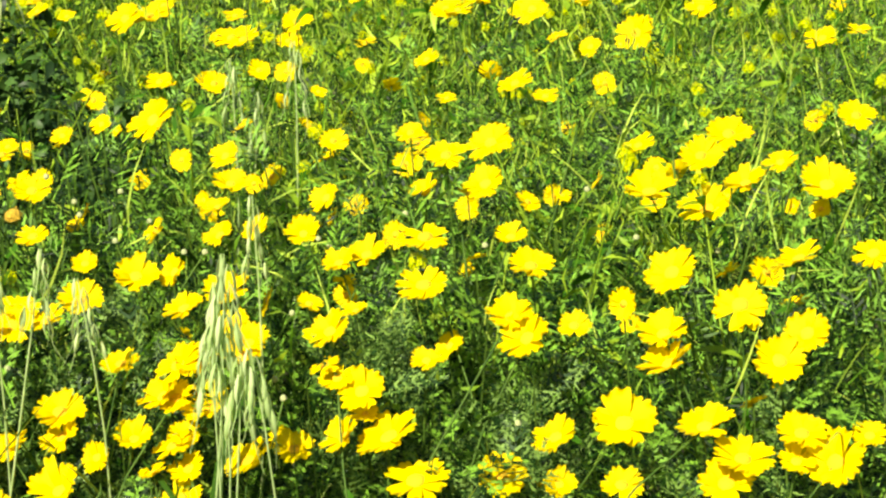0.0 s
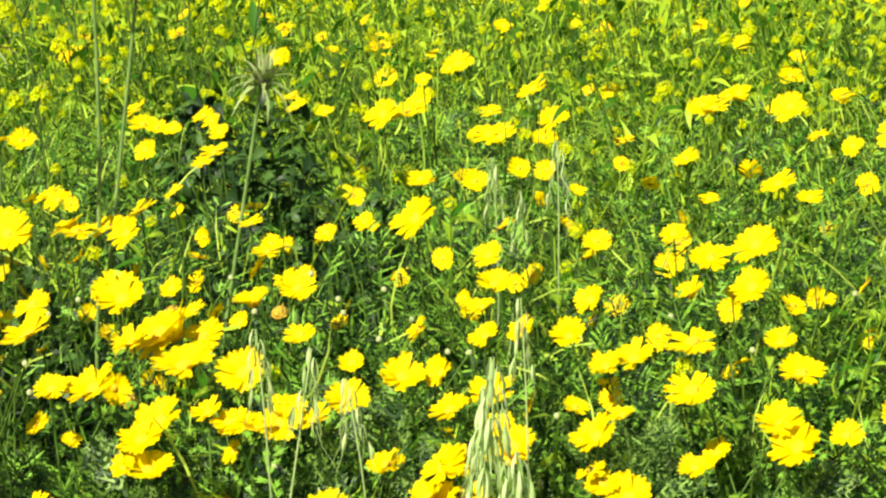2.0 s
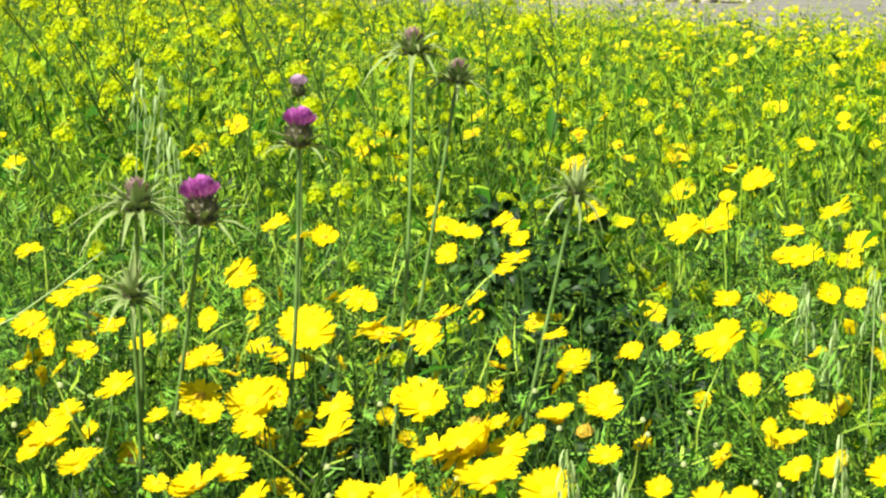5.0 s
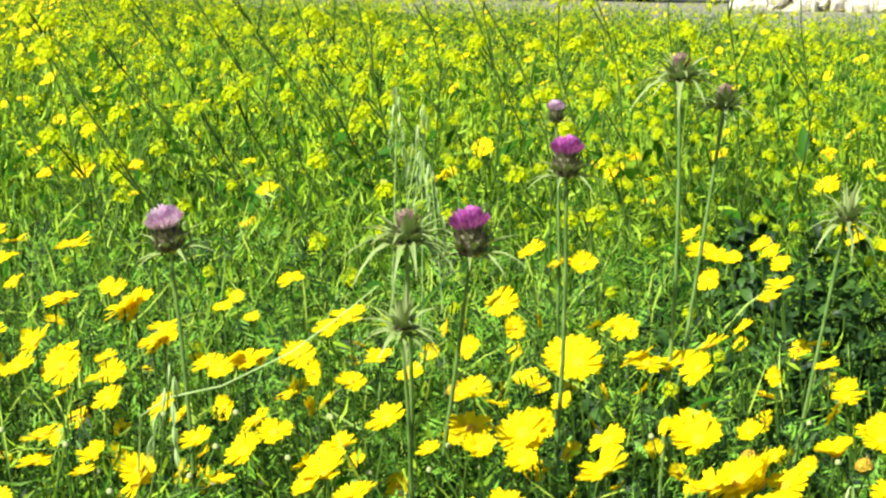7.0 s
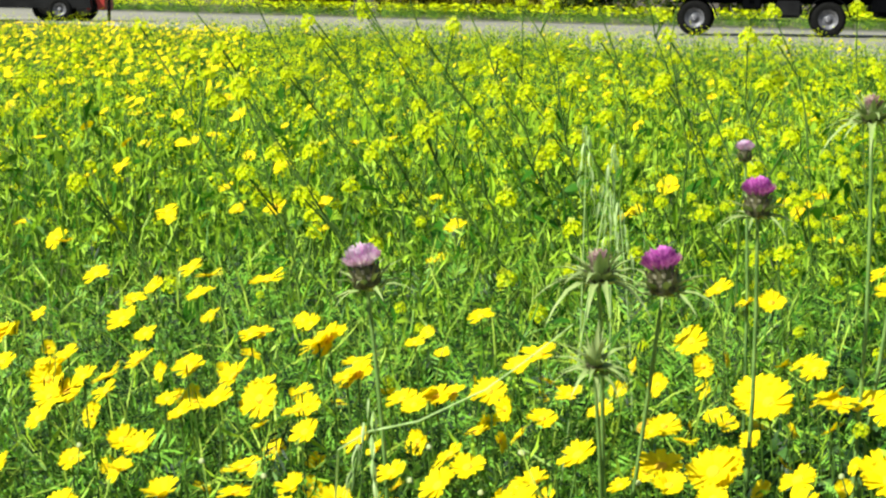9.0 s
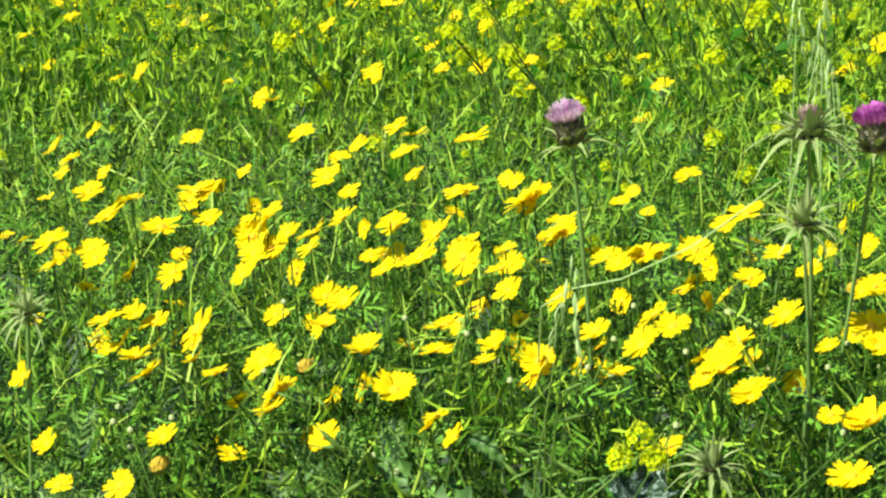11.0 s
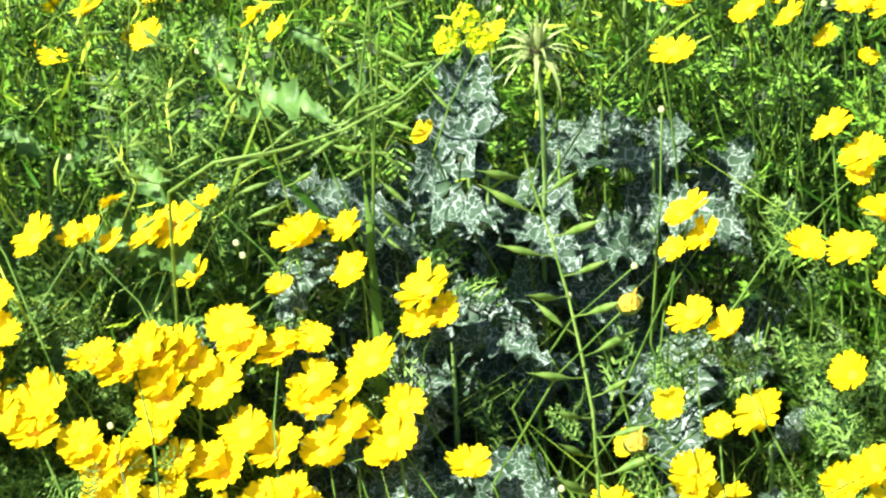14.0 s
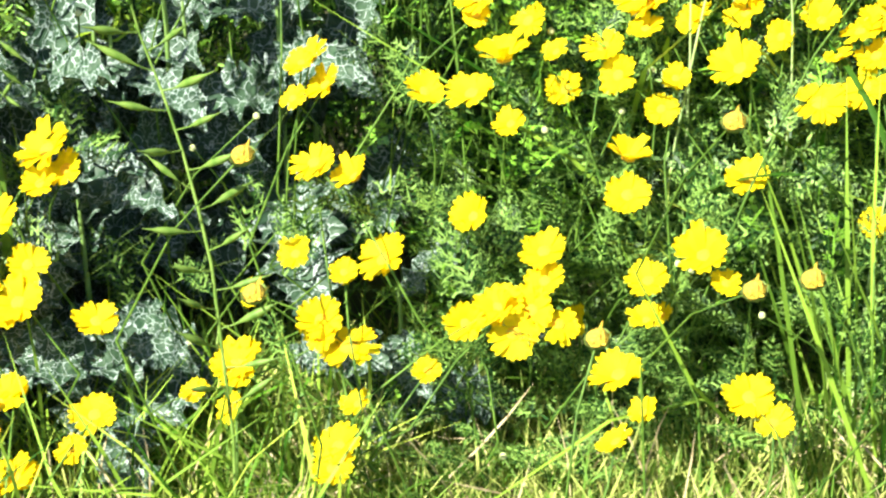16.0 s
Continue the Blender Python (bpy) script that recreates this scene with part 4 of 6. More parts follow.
def thistle(head, base, kind, size=1.0, lean=(0, 0, 1), label=""):
    head, base = np.array(head) - [0, 0, 0.022 if kind in (0, 1) else 0.014], np.array(base)
    ob = thing("milk_thistle", label, "thistle", base, "thistles in the meadow")
    to = head - base
    t = np.linspace(0, 1, 9)[:, None]
    bow = np.sin(t * math.pi) * np.array([0.03 * math.sin(head[0] * 40), 0.0, 0]) + np.sin(t * 9) * (1 - t) * t * np.array([0.015, 0, 0])
    L = np.array(lean, float) / np.linalg.norm(lean)
    pts = to * t + bow
    rr = np.linspace(0.0036, 0.0024, 9)
    part("stem", Soup().add(*tube(pts, rr, 7)).mesh("stem", [M_THISTEM]), ob, label="ribbed green stem")
    m = turn_to(L, 0.4, size, to)
    bulb = part("bulb", BULB, ob, m, "dark spiny flower bulb")
    tagged(part("scaling", SCALES, bulb), kind="stuff")
    rng = np.random.default_rng(int(abs(head[0]) * 1000) + kind + 5)
    # (count, mesh, height on the bulb, upward tilt)
    rows = {0: [(9, 0, -0.004, 0.4), (9, 1, -0.010, 0.0)], 1: [(8, 0, -0.004, 0.5), (7, 1, -0.011, 0.1)],
            2: [(10, 0, 0.0, 0.8), (12, 1, -0.005, 0.35), (13, 2, -0.009, 0.1)], -1: [(8, 3, 0.006, 1.1), (10, 1, 0.0, 0.7), (11, 1, -0.007, 0.2), (8, 2, -0.011, -0.2)]}[kind]
    for n, which, z, tilt in rows:
        for i in range(n):
            a = 2 * math.pi * (i + rng.uniform(-0.3, 0.3)) / n + which
            m2 = Matrix.Translation((0, 0, z)) @ Matrix.Rotation(a, 4, "Z") @ Matrix.Translation((0, 0.010, 0)) @ Matrix.Rotation(tilt + rng.normal(0, 0.12), 4, "X")
            part("bract", BRACT[which], bulb, np.array(m2 @ Matrix.Scale(rng.uniform(0.75, 1.2) * (1.75 if kind == 2 else 2.1 if kind == -1 else 1.15), 4)))
    if kind >= 0:
        part("tuft", FLORETS[kind], bulb, np.array(Matrix.Translation((0, 0, 0.006)) @ Matrix.Scale(0.98 if kind == 2 else 1.0, 4)), ("bright purple tuft", "pale pink-purple tuft", "withered brownish tuft")[kind])
    return ob


PURPLE = "milk thistle with a bright purple flower and spiny bracts"
PALE = "milk thistle with a pale pink-purple flower on a thin stem"
OLD = "milk thistle with a withered brown head ringed by long spines"
thistle((0.257, 2.624, 0.916), (0.24, 2.90, 0), 0, 1.4, (-0.15, 0, 1), PURPLE)
thistle((-0.088, 2.598, 0.922), (-0.03, 2.74, 0), 1, 1.3, (-0.25, -0.1, 1), PALE)
thistle((0.178, 2.587, 0.921), (0.17, 2.88, 0), 2, 1.02, (0.05, 0, 1), OLD)
thistle((0.173, 2.553, 0.823), (0.19, 2.85, 0), -1, 0.66, (0.1, -0.2, 1), "milk thistle with a green closed bud of long spines")
thistle((0.382, 2.760, 0.994), (0.37, 2.95, 0), 0, 1.22, (0.0, -0.05, 1), PURPLE)
thistle((0.478, 3.615, 0.998), (0.50, 3.70, 0.05), 1, 0.85, (-0.05, 0, 1), "milk thistle with a small dull purple fading flower")
thistle((0.602, 2.902, 1.055), (0.56, 3.02, 0.03), 2, 0.85, (0.1, 0, 1), OLD)
thistle((0.532, 2.841, 1.094), (0.50, 2.95, 0.03), 2, 0.92, (0.05, -0.05, 1), OLD)
thistle((0.755, 2.867, 0.914), (0.70, 2.97, 0), -1, 0.7, (0.2, -0.1, 1), "milk thistle with a green closed bud of long spines")
thistle((-0.652, 2.350, 0.745), (-0.62, 2.45, 0), -1, 0.5, (0, -0.1, 1), "milk thistle with a green closed bud of long spines")
thistle((0.072, 2.304, 0.608), (0.08, 2.40, 0), -1, 0.6, (0.1, -0.2, 1), "milk thistle with a green closed bud of long spines")


# ---- milk-thistle rosettes with white-netted leaves ----
def netted_leaf(seed, length=0.24, width=0.10, material=M_VEIN):
    """A broad wavy leaf with spiny lobes, arching over along y."""
    rng = np.random.default_rng(seed)
    n = 23
    s = np.linspace(0, 1, n)
    w = width * 0.5 * np.sin(np.pi * (0.10 + 0.88 * s)) ** 0.8
    lobe = 1 + 0.26 * np.where(np.arange(n) % 3 == 1, 1.0, -0.6) + rng.normal(0, 0.08, n)
    arch = rng.uniform(0.5, 1.0)
    y, z = length * s * (1 - 0.2 * arch * s), length * (0.75 * s - arch * 0.95 * s ** 2)
    cols = []
    for k in (-1, -0.55, 0, 0.55, 1):
        wave = (0.015 * np.sin(np.arange(n) * 1.25 + 2 * k + seed) + 0.006 * np.sin(np.arange(n) * 2.9 + 5 * k)) * abs(k)
        ww = w * k * (lobe if abs(k) == 1 else 1)
        cols.append(np.stack([ww, y, z + wave + 0.022 * abs(k)], 1))
    v = np.concatenate(cols)
    q = [(c * n + i, (c + 1) * n + i, (c + 1) * n + i + 1, c * n + i + 1) for c in range(4) for i in range(n - 1)]
    return Soup().add(v, quads(q)).mesh("leaf", [material])


NETTED = [netted_leaf(i, 0.20 + 0.02 * i, 0.085 + 0.006 * (i % 3)) for i in range(6)]


LOBED = [netted_leaf(10 + i, 0.17 + 0.02 * i, 0.075, M_LOBED) for i in range(6)]


def rosette(x, y, count, rise, size, seed, leaves=NETTED, label="milk thistle rosette of dark leaves netted with white veins"):
    rng = np.random.default_rng(seed)
    ob = thing("milk_thistle_rosette", label, "plant", (x, y, 0), "rosettes at the meadow edge")
    core = tube([(0, 0, 0), (0.004, 0.003, rise * 0.5), (0, 0, rise * 0.9)], [0.0045, 0.0035, 0.002], 7)
    part("stem", Soup().add(*core).mesh("stem", [M_THISTEM]), ob)
    for i in range(count):
        h = rise * (0.12 + 0.85 * i / count)
        a = i * 2.4 + rng.normal(0, 0.3)
        n = np.array([rng.normal(-0.15, 0.35), rng.normal(-0.75, 0.35), 1])
        part("leaf", leaves[rng.integers(6)], ob, turn_to(n, a, size * rng.uniform(0.75, 1.1) * (1.1 - 0.4 * i / count), (0, 0, h)))
    return ob


# (x, y, leaves, rise, size): tall ones overhang the dark gap, low ones stand before it
for k, (x, y, n, rise, size) in enumerate([(-0.05, 2.32, 14, 0.46, 1.0), (0.02, 2.36, 9, 0.50, 0.8), (-0.14, 2.30, 10, 0.42, 0.9), (0.20, 2.38, 9, 0.50, 0.85), (-0.02, 2.22, 8, 0.34, 0.8),
                                           (0.02, 2.10, 8, 0.22, 0.75), (-0.10, 2.14, 8, 0.24, 0.75), (0.30, 2.13, 6, 0.25, 0.6), (-0.20, 2.22, 7, 0.34, 0.75),
                                           (0.10, 2.42, 11, 0.50, 0.8), (0.24, 2.46, 10, 0.52, 0.8), (0.00, 2.44, 10, 0.54, 0.75)]):
    rosette(x, y, n, rise, size, 20 + k)
for k, (x, y, n, rise, size) in enumerate([(-0.24, 2.34, 14, 0.60, 0.72), (-0.36, 2.36, 14, 0.60, 0.68), (-0.31, 2.24, 14, 0.50, 0.7), (-0.44, 2.30, 12, 0.54, 0.65), (-0.15, 2.42, 12, 0.62, 0.5),
                                           (-0.40, 2.24, 12, 0.44, 0.5), (-0.27, 2.18, 10, 0.36, 0.5)]):
    rosette(x, y, n, rise, size, 40 + k, LOBED, "leafy thistle plant with plain green lobed leaves")


# ---- mustard: flower clusters, pods, plants ----
def mustard_cluster(seed, flowers=14, simple=False):
    rng = np.random.default_rng(seed)
    s = Soup()
    for i in range(flowers):
        a, t = i * 2.4, math.sqrt((i + 0.5) / flowers) * 2.0
        d = np.array([math.sin(t) * math.cos(a), math.sin(t) * math.sin(a), 1.05 * math.cos(t)])
        c = d * 0.0185 * rng.uniform(0.85, 1.1)
        m = turn_to(d + [0, 0, 0.4], rng.uniform(0, 6.28), 1.0, c)
        if simple:
            w = 0.0068
            sq = np.array([[w, 0, 0.001], [0, w, 0.001], [-w, 0, 0.001], [0, -w, 0.001]])
            s.add(sq @ m[:3, :3].T + m[:3, 3], [(0, 1, 2), (0, 2, 3)], 1)
            continue
        for k in range(4):
            b = k * math.pi / 2
            ca, sa = math.cos(b), math.sin(b)
            L, w = 0.0078, 0.0042
            pv = np.array([[0.001, 0, 0], [L * 0.65, w, 0.0015], [L, 0, 0.0008], [L * 0.65, -w, 0.0015]])
            pv = pv @ np.array([[ca, sa, 0], [-sa, ca, 0], [0, 0, 1]])
            s.add(pv @ m[:3, :3].T + m[:3, 3], [(0, 1, 2), (0, 2, 3)], 1)
    if not simple:
        for i in range(7):
            a = i * 2.4
            c = np.array([0.006 * math.cos(a), 0.006 * math.sin(a), 0.016 + 0.001 * i])
            o = 0.003
            s.add([c + [o, 0, 0], c + [0, o, 0], c - [o, 0, 0], c - [0, o, 0], c + [0, 0, 2 * o], c - [0, 0, 2 * o]],
                  [(0, 1, 4), (1, 2, 4), (2, 3, 4), (3, 0, 4), (1, 0, 5), (2, 1, 5), (3, 2, 5), (0, 3, 5)], 2)
    return s.proto()


CLUSTERS = [mustard_cluster(i, 17 + 3 * i) for i in range(3)]
SMALL_CLUSTERS = [mustard_cluster(9 + i, 11, True) for i in range(2)]


def pod(length, width):
    """A beaked spindle-shaped seed pod along z."""
    s = np.array([0, 0.12, 0.3, 0.5, 0.65, 0.8, 1.0])
    r = width * 0.5 * np.array([0.15, 0.35, 0.9, 1.0, 0.75, 0.28, 0.05])
    p = np.stack([0 * s, 0.04 * length * s ** 2, s * length], 1)
    return tube(p, r, 6)


def strap_leaf(length, width, seed):
    rng = np.random.default_rng(seed)
    s = np.linspace(0, 1, 5)
    w = width * 0.5 * np.array([0.25, 0.8, 1.0, 0.6, 0.05])
    droop = rng.uniform(0.2, 0.8)
    c = np.stack([0 * s, length * s, length * (0.5 * s - droop * s ** 2)], 1)
    v = np.concatenate([c + np.stack([-w, 0 * w, 0.2 * w], 1), c, c + np.stack([w, 0 * w, 0.2 * w], 1)])
    q = [(i, i + 5, i + 6, i + 1) for i in range(4)] + [(i + 5, i + 10, i + 11, i + 6) for i in range(4)]
    return v, quads(q)


MUST_MATS = [M_STEM, M_MUSTARD, M_BUD, M_MUSTLEAF]
# Single tall mustard plants that stand out against the road: top of the stalk, lean of the stalk.
TALL = [(-0.102, 5.213, 1.273, 0.32), (-0.22, 5.21, 1.27, 0.38), (-0.357, 5.20, 1.239, 0.3), (0.032, 5.214, 1.226, 0.2), (-0.615, 5.176, 1.242, 0.4), (0.336, 5.204, 1.228, 0.1),
        (0.451, 5.196, 1.26, 0.05), (0.525, 5.189, 1.228, 0.1), (0.173, 5.212, 1.213, 0.15), (0.14, 5.213, 1.254, 0.2), (0.737, 5.163, 1.195, 0.05), (0.921, 5.134, 1.208, 0.05),
        (1.046, 5.11, 1.229, 0.1), (1.208, 5.075, 1.211, 0.0), (-0.435, 5.195, 1.211, 0.3), (-0.377, 4.193, 1.054, 0.3), (0.148, 4.208, 1.046, 0.25), (0.408, 4.195, 1.154, 0.1),
        (0.552, 4.179, 1.154, 0.05), (-0.049, 4.209, 1.021, 0.35), (-0.352, 3.981, 1.05, 0.35), (-0.80, 4.3, 1.05, 0.3), (-0.64, 4.8, 1.15, 0.35)]


MUSTARD_HEADS = []
for c in CLUSTERS:
    s = Soup()
    s.add(*c[:2])
    s.m[-1] = c[2]
    MUSTARD_HEADS.append(s.mesh("flower_head", [M_STEM, M_MUSTARD, M_BUD], False))
MUSTARD_LEAF = Soup().add(*strap_leaf(0.12, 0.035, 3)).mesh("leaf", [M_MUSTLEAF])


def tall_mustard(x, y, top, lean, seed):
    """A thing of its own: stalk, leaves, and each flower cluster a part."""
    rng = np.random.default_rng(seed)
    g = float(ground_z(x, y))
    h = top - g
    ob = thing("mustard_plant", "tall wild mustard with small yellow flower clusters on dark stalks", "mustard", (x + lean * h * 0.8, y, g), "tall mustards")
    t = np.linspace(0, 1, 10)
    wig = 0.05 * np.sin(t * 6 + seed * 1.7) + 0.02 * np.sin(t * 13 + seed)
    main = np.stack([-lean * 0.8 * h * t ** 1.5 + wig * t, 0.05 * np.sin(t * 4 + seed), t * h], 1)
    main[:, :2] -= (main[-1, :2] - [-lean * 0.8 * h, 0]) * t[:, None]
    stalk = Soup().add(*tube(main, np.linspace(0.0034, 0.0015, 10), 5))
    ends = [(main[-1], main[-1] - main[-2])]
    for b in range(5):
        u = rng.uniform(0.45, 0.9)
        o = np.array([np.interp(u, t, main[:, k]) for k in range(3)])
        a, L = rng.uniform(0, 6.28), rng.uniform(0.12, 0.3) * h * (1.2 - u)
        d = np.array([math.cos(a) * 0.6 - lean * 0.6, math.sin(a) * 0.6, 1.0])
        q = np.linspace(0, 1, 5)[:, None]
        pts = o + d / np.linalg.norm(d) * L * q
        stalk.add(*tube(pts, np.linspace(0.0025, 0.0015, 5), 4))
        ends.append((pts[-1], pts[-1] - pts[-2]))
    part("stalk", stalk.mesh("stalk", [M_DARKSTEM]), ob, label="thin dark green stalk")
    for p, d in ends:
        c = MUSTARD_HEADS[rng.integers(3)]
        part("flower_head", c, ob, turn_to(d + np.array([0, 0, 0.03]), rng.uniform(0, 6.28), rng.uniform(0.6, 1.0), p))
    for k in range(5):
        u = rng.uniform(0.15, 0.6)
        o = np.array([np.interp(u, t, main[:, j]) for j in range(3)])
        part("leaf", MUSTARD_LEAF, ob, turn_to((rng.normal(0, 0.3), rng.normal(0, 0.3), 1), rng.uniform(0, 6.28), rng.uniform(0.6, 1.1), o))
    return ob


for k, (x, y, top, lean) in enumerate(TALL):
    tall_mustard(x, y, top, lean * 1.8, 100 + k)

# the mustard field itself: single plants near by, joined farther in
def field_mustard(seed, height, branches):
    rng = np.random.default_rng(seed)
    ob = thing("mustard_plant", "bushy wild mustard with scattered small yellow flower clusters", "mustard", (0, 0, 0), "mustards of the meadow")
    t = np.linspace(0, 1, 7)
    main = np.stack([-0.16 * t ** 1.6 * height + 0.02 * np.sin(t * 5 + seed), rng.normal(0, 0.06) * t * height, t * height], 1)
    part("stalk", Soup().add(*tube(main, np.linspace(0.0032, 0.0015, 7), 4)).mesh("stalk", [M_STEM]), ob)
    ends = [(main[-1], main[-1] - main[-2])]
    for b in range(branches):
        u = rng.uniform(0.3, 0.85)
        o = np.array([np.interp(u, t, main[:, k]) for k in range(3)])
        a, L = rng.uniform(0, 6.28), height * rng.uniform(0.15, 0.40)
        d = np.array([math.cos(a) * 0.6 - 0.06, math.sin(a) * 0.6, 1.0])
        q = np.linspace(0, 1, 4)[:, None]
        pts = o + d / np.linalg.norm(d) * L * q
        br = Soup().add(*tube(pts, np.linspace(0.0018, 0.001, 4), 3))
        for k in range(6):
            v, f = tube([(0, 0, 0), (0, 0.0005, 0.010), (0, 0.001, 0.021)], [0.0007, 0.0014, 0.0003], 3)
            m = turn_to((math.cos(k * 2.4), math.sin(k * 2.4), 0.9), 0, 1, pts[1] + (pts[3] - pts[1]) * k / 6)
            br.add(v @ m[:3, :3].T + m[:3, 3], f)
        for k in range(3):
            v, f = strap_leaf(0.06, 0.014, seed + k)
            m = turn_to((rng.normal(0, 0.4), rng.normal(0, 0.4), 1), rng.uniform(0, 6.28), 1, pts[0] + (pts[3] - pts[0]) * rng.random())
            br.add(v @ m[:3, :3].T + m[:3, 3], f)
        part("branch", br.mesh("branch", [M_MUSTLEAF]), ob)
        ends.append((pts[-1], pts[-1] - pts[-2]))
    for p, d in ends:
        if rng.random() < (0.95 if seed % 2 else 0.30):
            part("flower_head", MUSTARD_HEADS[rng.integers(3)], ob, turn_to(d + np.array([0, 0, 0.02]), rng.uniform(0, 6.28), rng.uniform(0.32, 0.60), p))
    for k in range(4):
        u = rng.uniform(0.08, 0.7)
        o = np.array([np.interp(u, t, main[:, j]) for j in range(3)])
        part("leaf", MUSTARD_LEAF, ob, turn_to((rng.normal(0, 0.3), rng.normal(0, 0.3), 1), rng.uniform(0, 6.28), 1.25 - u, o))
    return ob


rng = np.random.default_rng(5)
x, y, r, a = wedge(rng, 330, 3.2, 7.0)
keep = (rng.random(len(x)) < np.interp(r, [3.2, 4.0, 5.0], [0.25, 0.7, 1.0]) * np.where(a > 5, 0.4, 1.0)) & ~in_hollow(x, y)
x, y, r, a = x[keep], y[keep], r[keep], a[keep]
first = {}
for i in range(len(x)):
    k = 2 * int(rng.integers(0, 4)) + int(rng.random() < (0.85 if a[i] < -9 else 0.45 if a[i] < -5 else 0.12))
    place = Matrix.Translation((x[i], y[i], float(ground_z(x[i], y[i])))) @ Matrix.Rotation(rng.normal(0, 0.5), 4, "Z")
    size = rng.uniform(0.78, 1.15) * (0.88 if a[i] > 5 else 1.0)
    if k not in first:
        first[k] = field_mustard(60 + k, 0.60 + 0.04 * (k % 4), 4 + k % 3)
        first[k].matrix_basis = place
    else:
        ob = copy_thing(first[k], place)
        ob.scale = (size,) * 3


x, y, r, a = wedge(rng, 30, 2.45, 3.3, -34, -4)
ok = ~in_hollow(x, y)
x, y = x[ok], y[ok]
for i in range(len(x)):
    ob = copy_thing(first[2 * int(rng.integers(0, 4))], Matrix.Translation((x[i], y[i], float(ground_z(x[i], y[i])))) @ Matrix.Rotation(rng.uniform(0, 6.28), 4, "Z"))
    ob.scale = (rng.uniform(0.92, 1.04),) * 3


def far_clump(seed, heads):
    """A simple clump for the far meadow: stalks, leaves and flower clusters."""
    rng = np.random.default_rng(seed)
    s = Soup()
    for i in range(14):
        x0, y0 = rng.normal(0, 0.10, 2)
        x1, y1 = x0 + rng.normal(-0.05, 0.05), y0 + rng.normal(0, 0.05)
        z, w = rng.uniform(0.34, 0.74), 0.0040
        s.add([(x0 - w, y0, 0), (x0 + w, y0, 0), (x1, y1, z)], [(0, 1, 2)], 0)
        if i < heads:
            scatter(s, SMALL_CLUSTERS[i % 2], [turn_to((0, -0.2, 1), rng.uniform(0, 6), rng.uniform(0.5, 0.95), (x1, y1, z))])
    for i in range(22):
        L = rng.uniform(0.045, 0.10)
        v, f = np.array([(0, 0, 0), (0.1 * L, 0.55 * L, 0.12 * L), (0, L, -0.1 * L), (-0.1 * L, 0.55 * L, 0.12 * L)]), np.array([(0, 1, 2), (0, 2, 3)])
        m = upright(many(np.array([(rng.normal(0, 0.09), rng.normal(0, 0.09), rng.uniform(0.05, 0.5))]), rng, [1.0], 0.5, (-0.3, -0.8, 0.6)))[0]
        s.add(v @ m[:3, :3].T + m[:3, 3], f, 3)
    return s.proto()


FAR = [far_clump(i, 5 + i % 3) for i in range(4)]
far = Soup()
x, y, r, a = wedge(rng, 6800, 6.6, 40.0, -36, 20, 1.3)
# the road's near edge bounds the meadow
edge = np.interp(y, [12, 24.7, 31.5, 52.6, 88], [14, 8, 5, -6.5, -30])
ok = x < edge - 0.3
x, y, r = x[ok], y[ok], r[ok]
mm = many(np.stack([x, y, ground_z(x, y)], 1), rng, rng.uniform(0.70, 1.30, len(x)) * np.interp(r, [7, 12, 20, 40], [1, 0.9, 0.72, 0.62]), 0.14)
pick = rng.integers(0, 4, len(x))
for k in range(4):
    scatter(far, FAR[k], mm[pick == k])
tagged(new("far_meadow", far.mesh("far_meadow", MUST_MATS, False)), "distant yellow-flowering meadow plants up to the road", "meadow", kind="stuff")

# ---- loose daisies farther in, smaller heads of the same kind ----
simple_head = Soup()
ringp = petal_ring(21, 0.3, 12).proto()
simple_head.add(*ringp[:2], 0)
simple_head.add(*dome(0.15, 0.07, 7, 2), 1)
st = tube([(1.6, 0.5, -6), (0.6, 0, -3), (0, 0, 0)], 0.028, 3)
SIMPLE = simple_head.proto()
far_daisies = Soup()
pl = []
for x, y, width in far_heads:
    pl.append(turn_to(FACE + rng.normal(0, 0.25, 3), rng.uniform(0, 6), width / 100, (x, y, float(canopy(math.hypot(x, y))) + 0.01)))
x, y, r, a = wedge(rng, 900, 3.4, 14, -36, 20)
ok = rng.random(len(x)) < np.where(a > 3, 0.45, np.where(a < -15, 0.35, 0.18))
for xx, yy in zip(x[ok], y[ok]):
    pl.append(turn_to(FACE + rng.normal(0, 0.3, 3), rng.uniform(0, 6), rng.uniform(0.032, 0.055), (xx, yy, 0.70 + rng.normal(0, 0.05) + 0.3 * float(ground_z(xx, yy)))))
tiny = Soup()
for k in range(10):
    q = spin_z(np.array([(0, 0, 0), (-0.13, 0.42, 0.08), (0, 0.5, 0.06), (0.13, 0.42, 0.08)]), k * 0.628)
    tiny.add(q, [(0, 3, 2), (0, 2, 1)], 0)
tiny.add(*dome(0.15, 0.07, 5, 2), 1)
TINY = tiny.proto()
far_pl = [p for p in pl if math.hypot(p[0, 3], p[1, 3]) > 6.5]
pl = [p for p in pl if math.hypot(p[0, 3], p[1, 3]) <= 6.5]
x, y, r, a = wedge(rng, 7000, 6.5, 34, -36, 22)
dens = np.where(a > 5, np.interp(r, [6.5, 9, 13], [0.25, 0.7, 1.0]), np.where(a < -16, 0.25, 0.05))
ok = (rng.random(len(x)) < dens) & (x < np.interp(y, [12, 24.7, 31.5, 52.6, 88], [14, 8, 5, -6.5, -30]) - 0.3)
hz = ground_z(x, y) + 0.60 * np.interp(r, [7, 12, 20, 40], [1, 0.92, 0.73, 0.63])
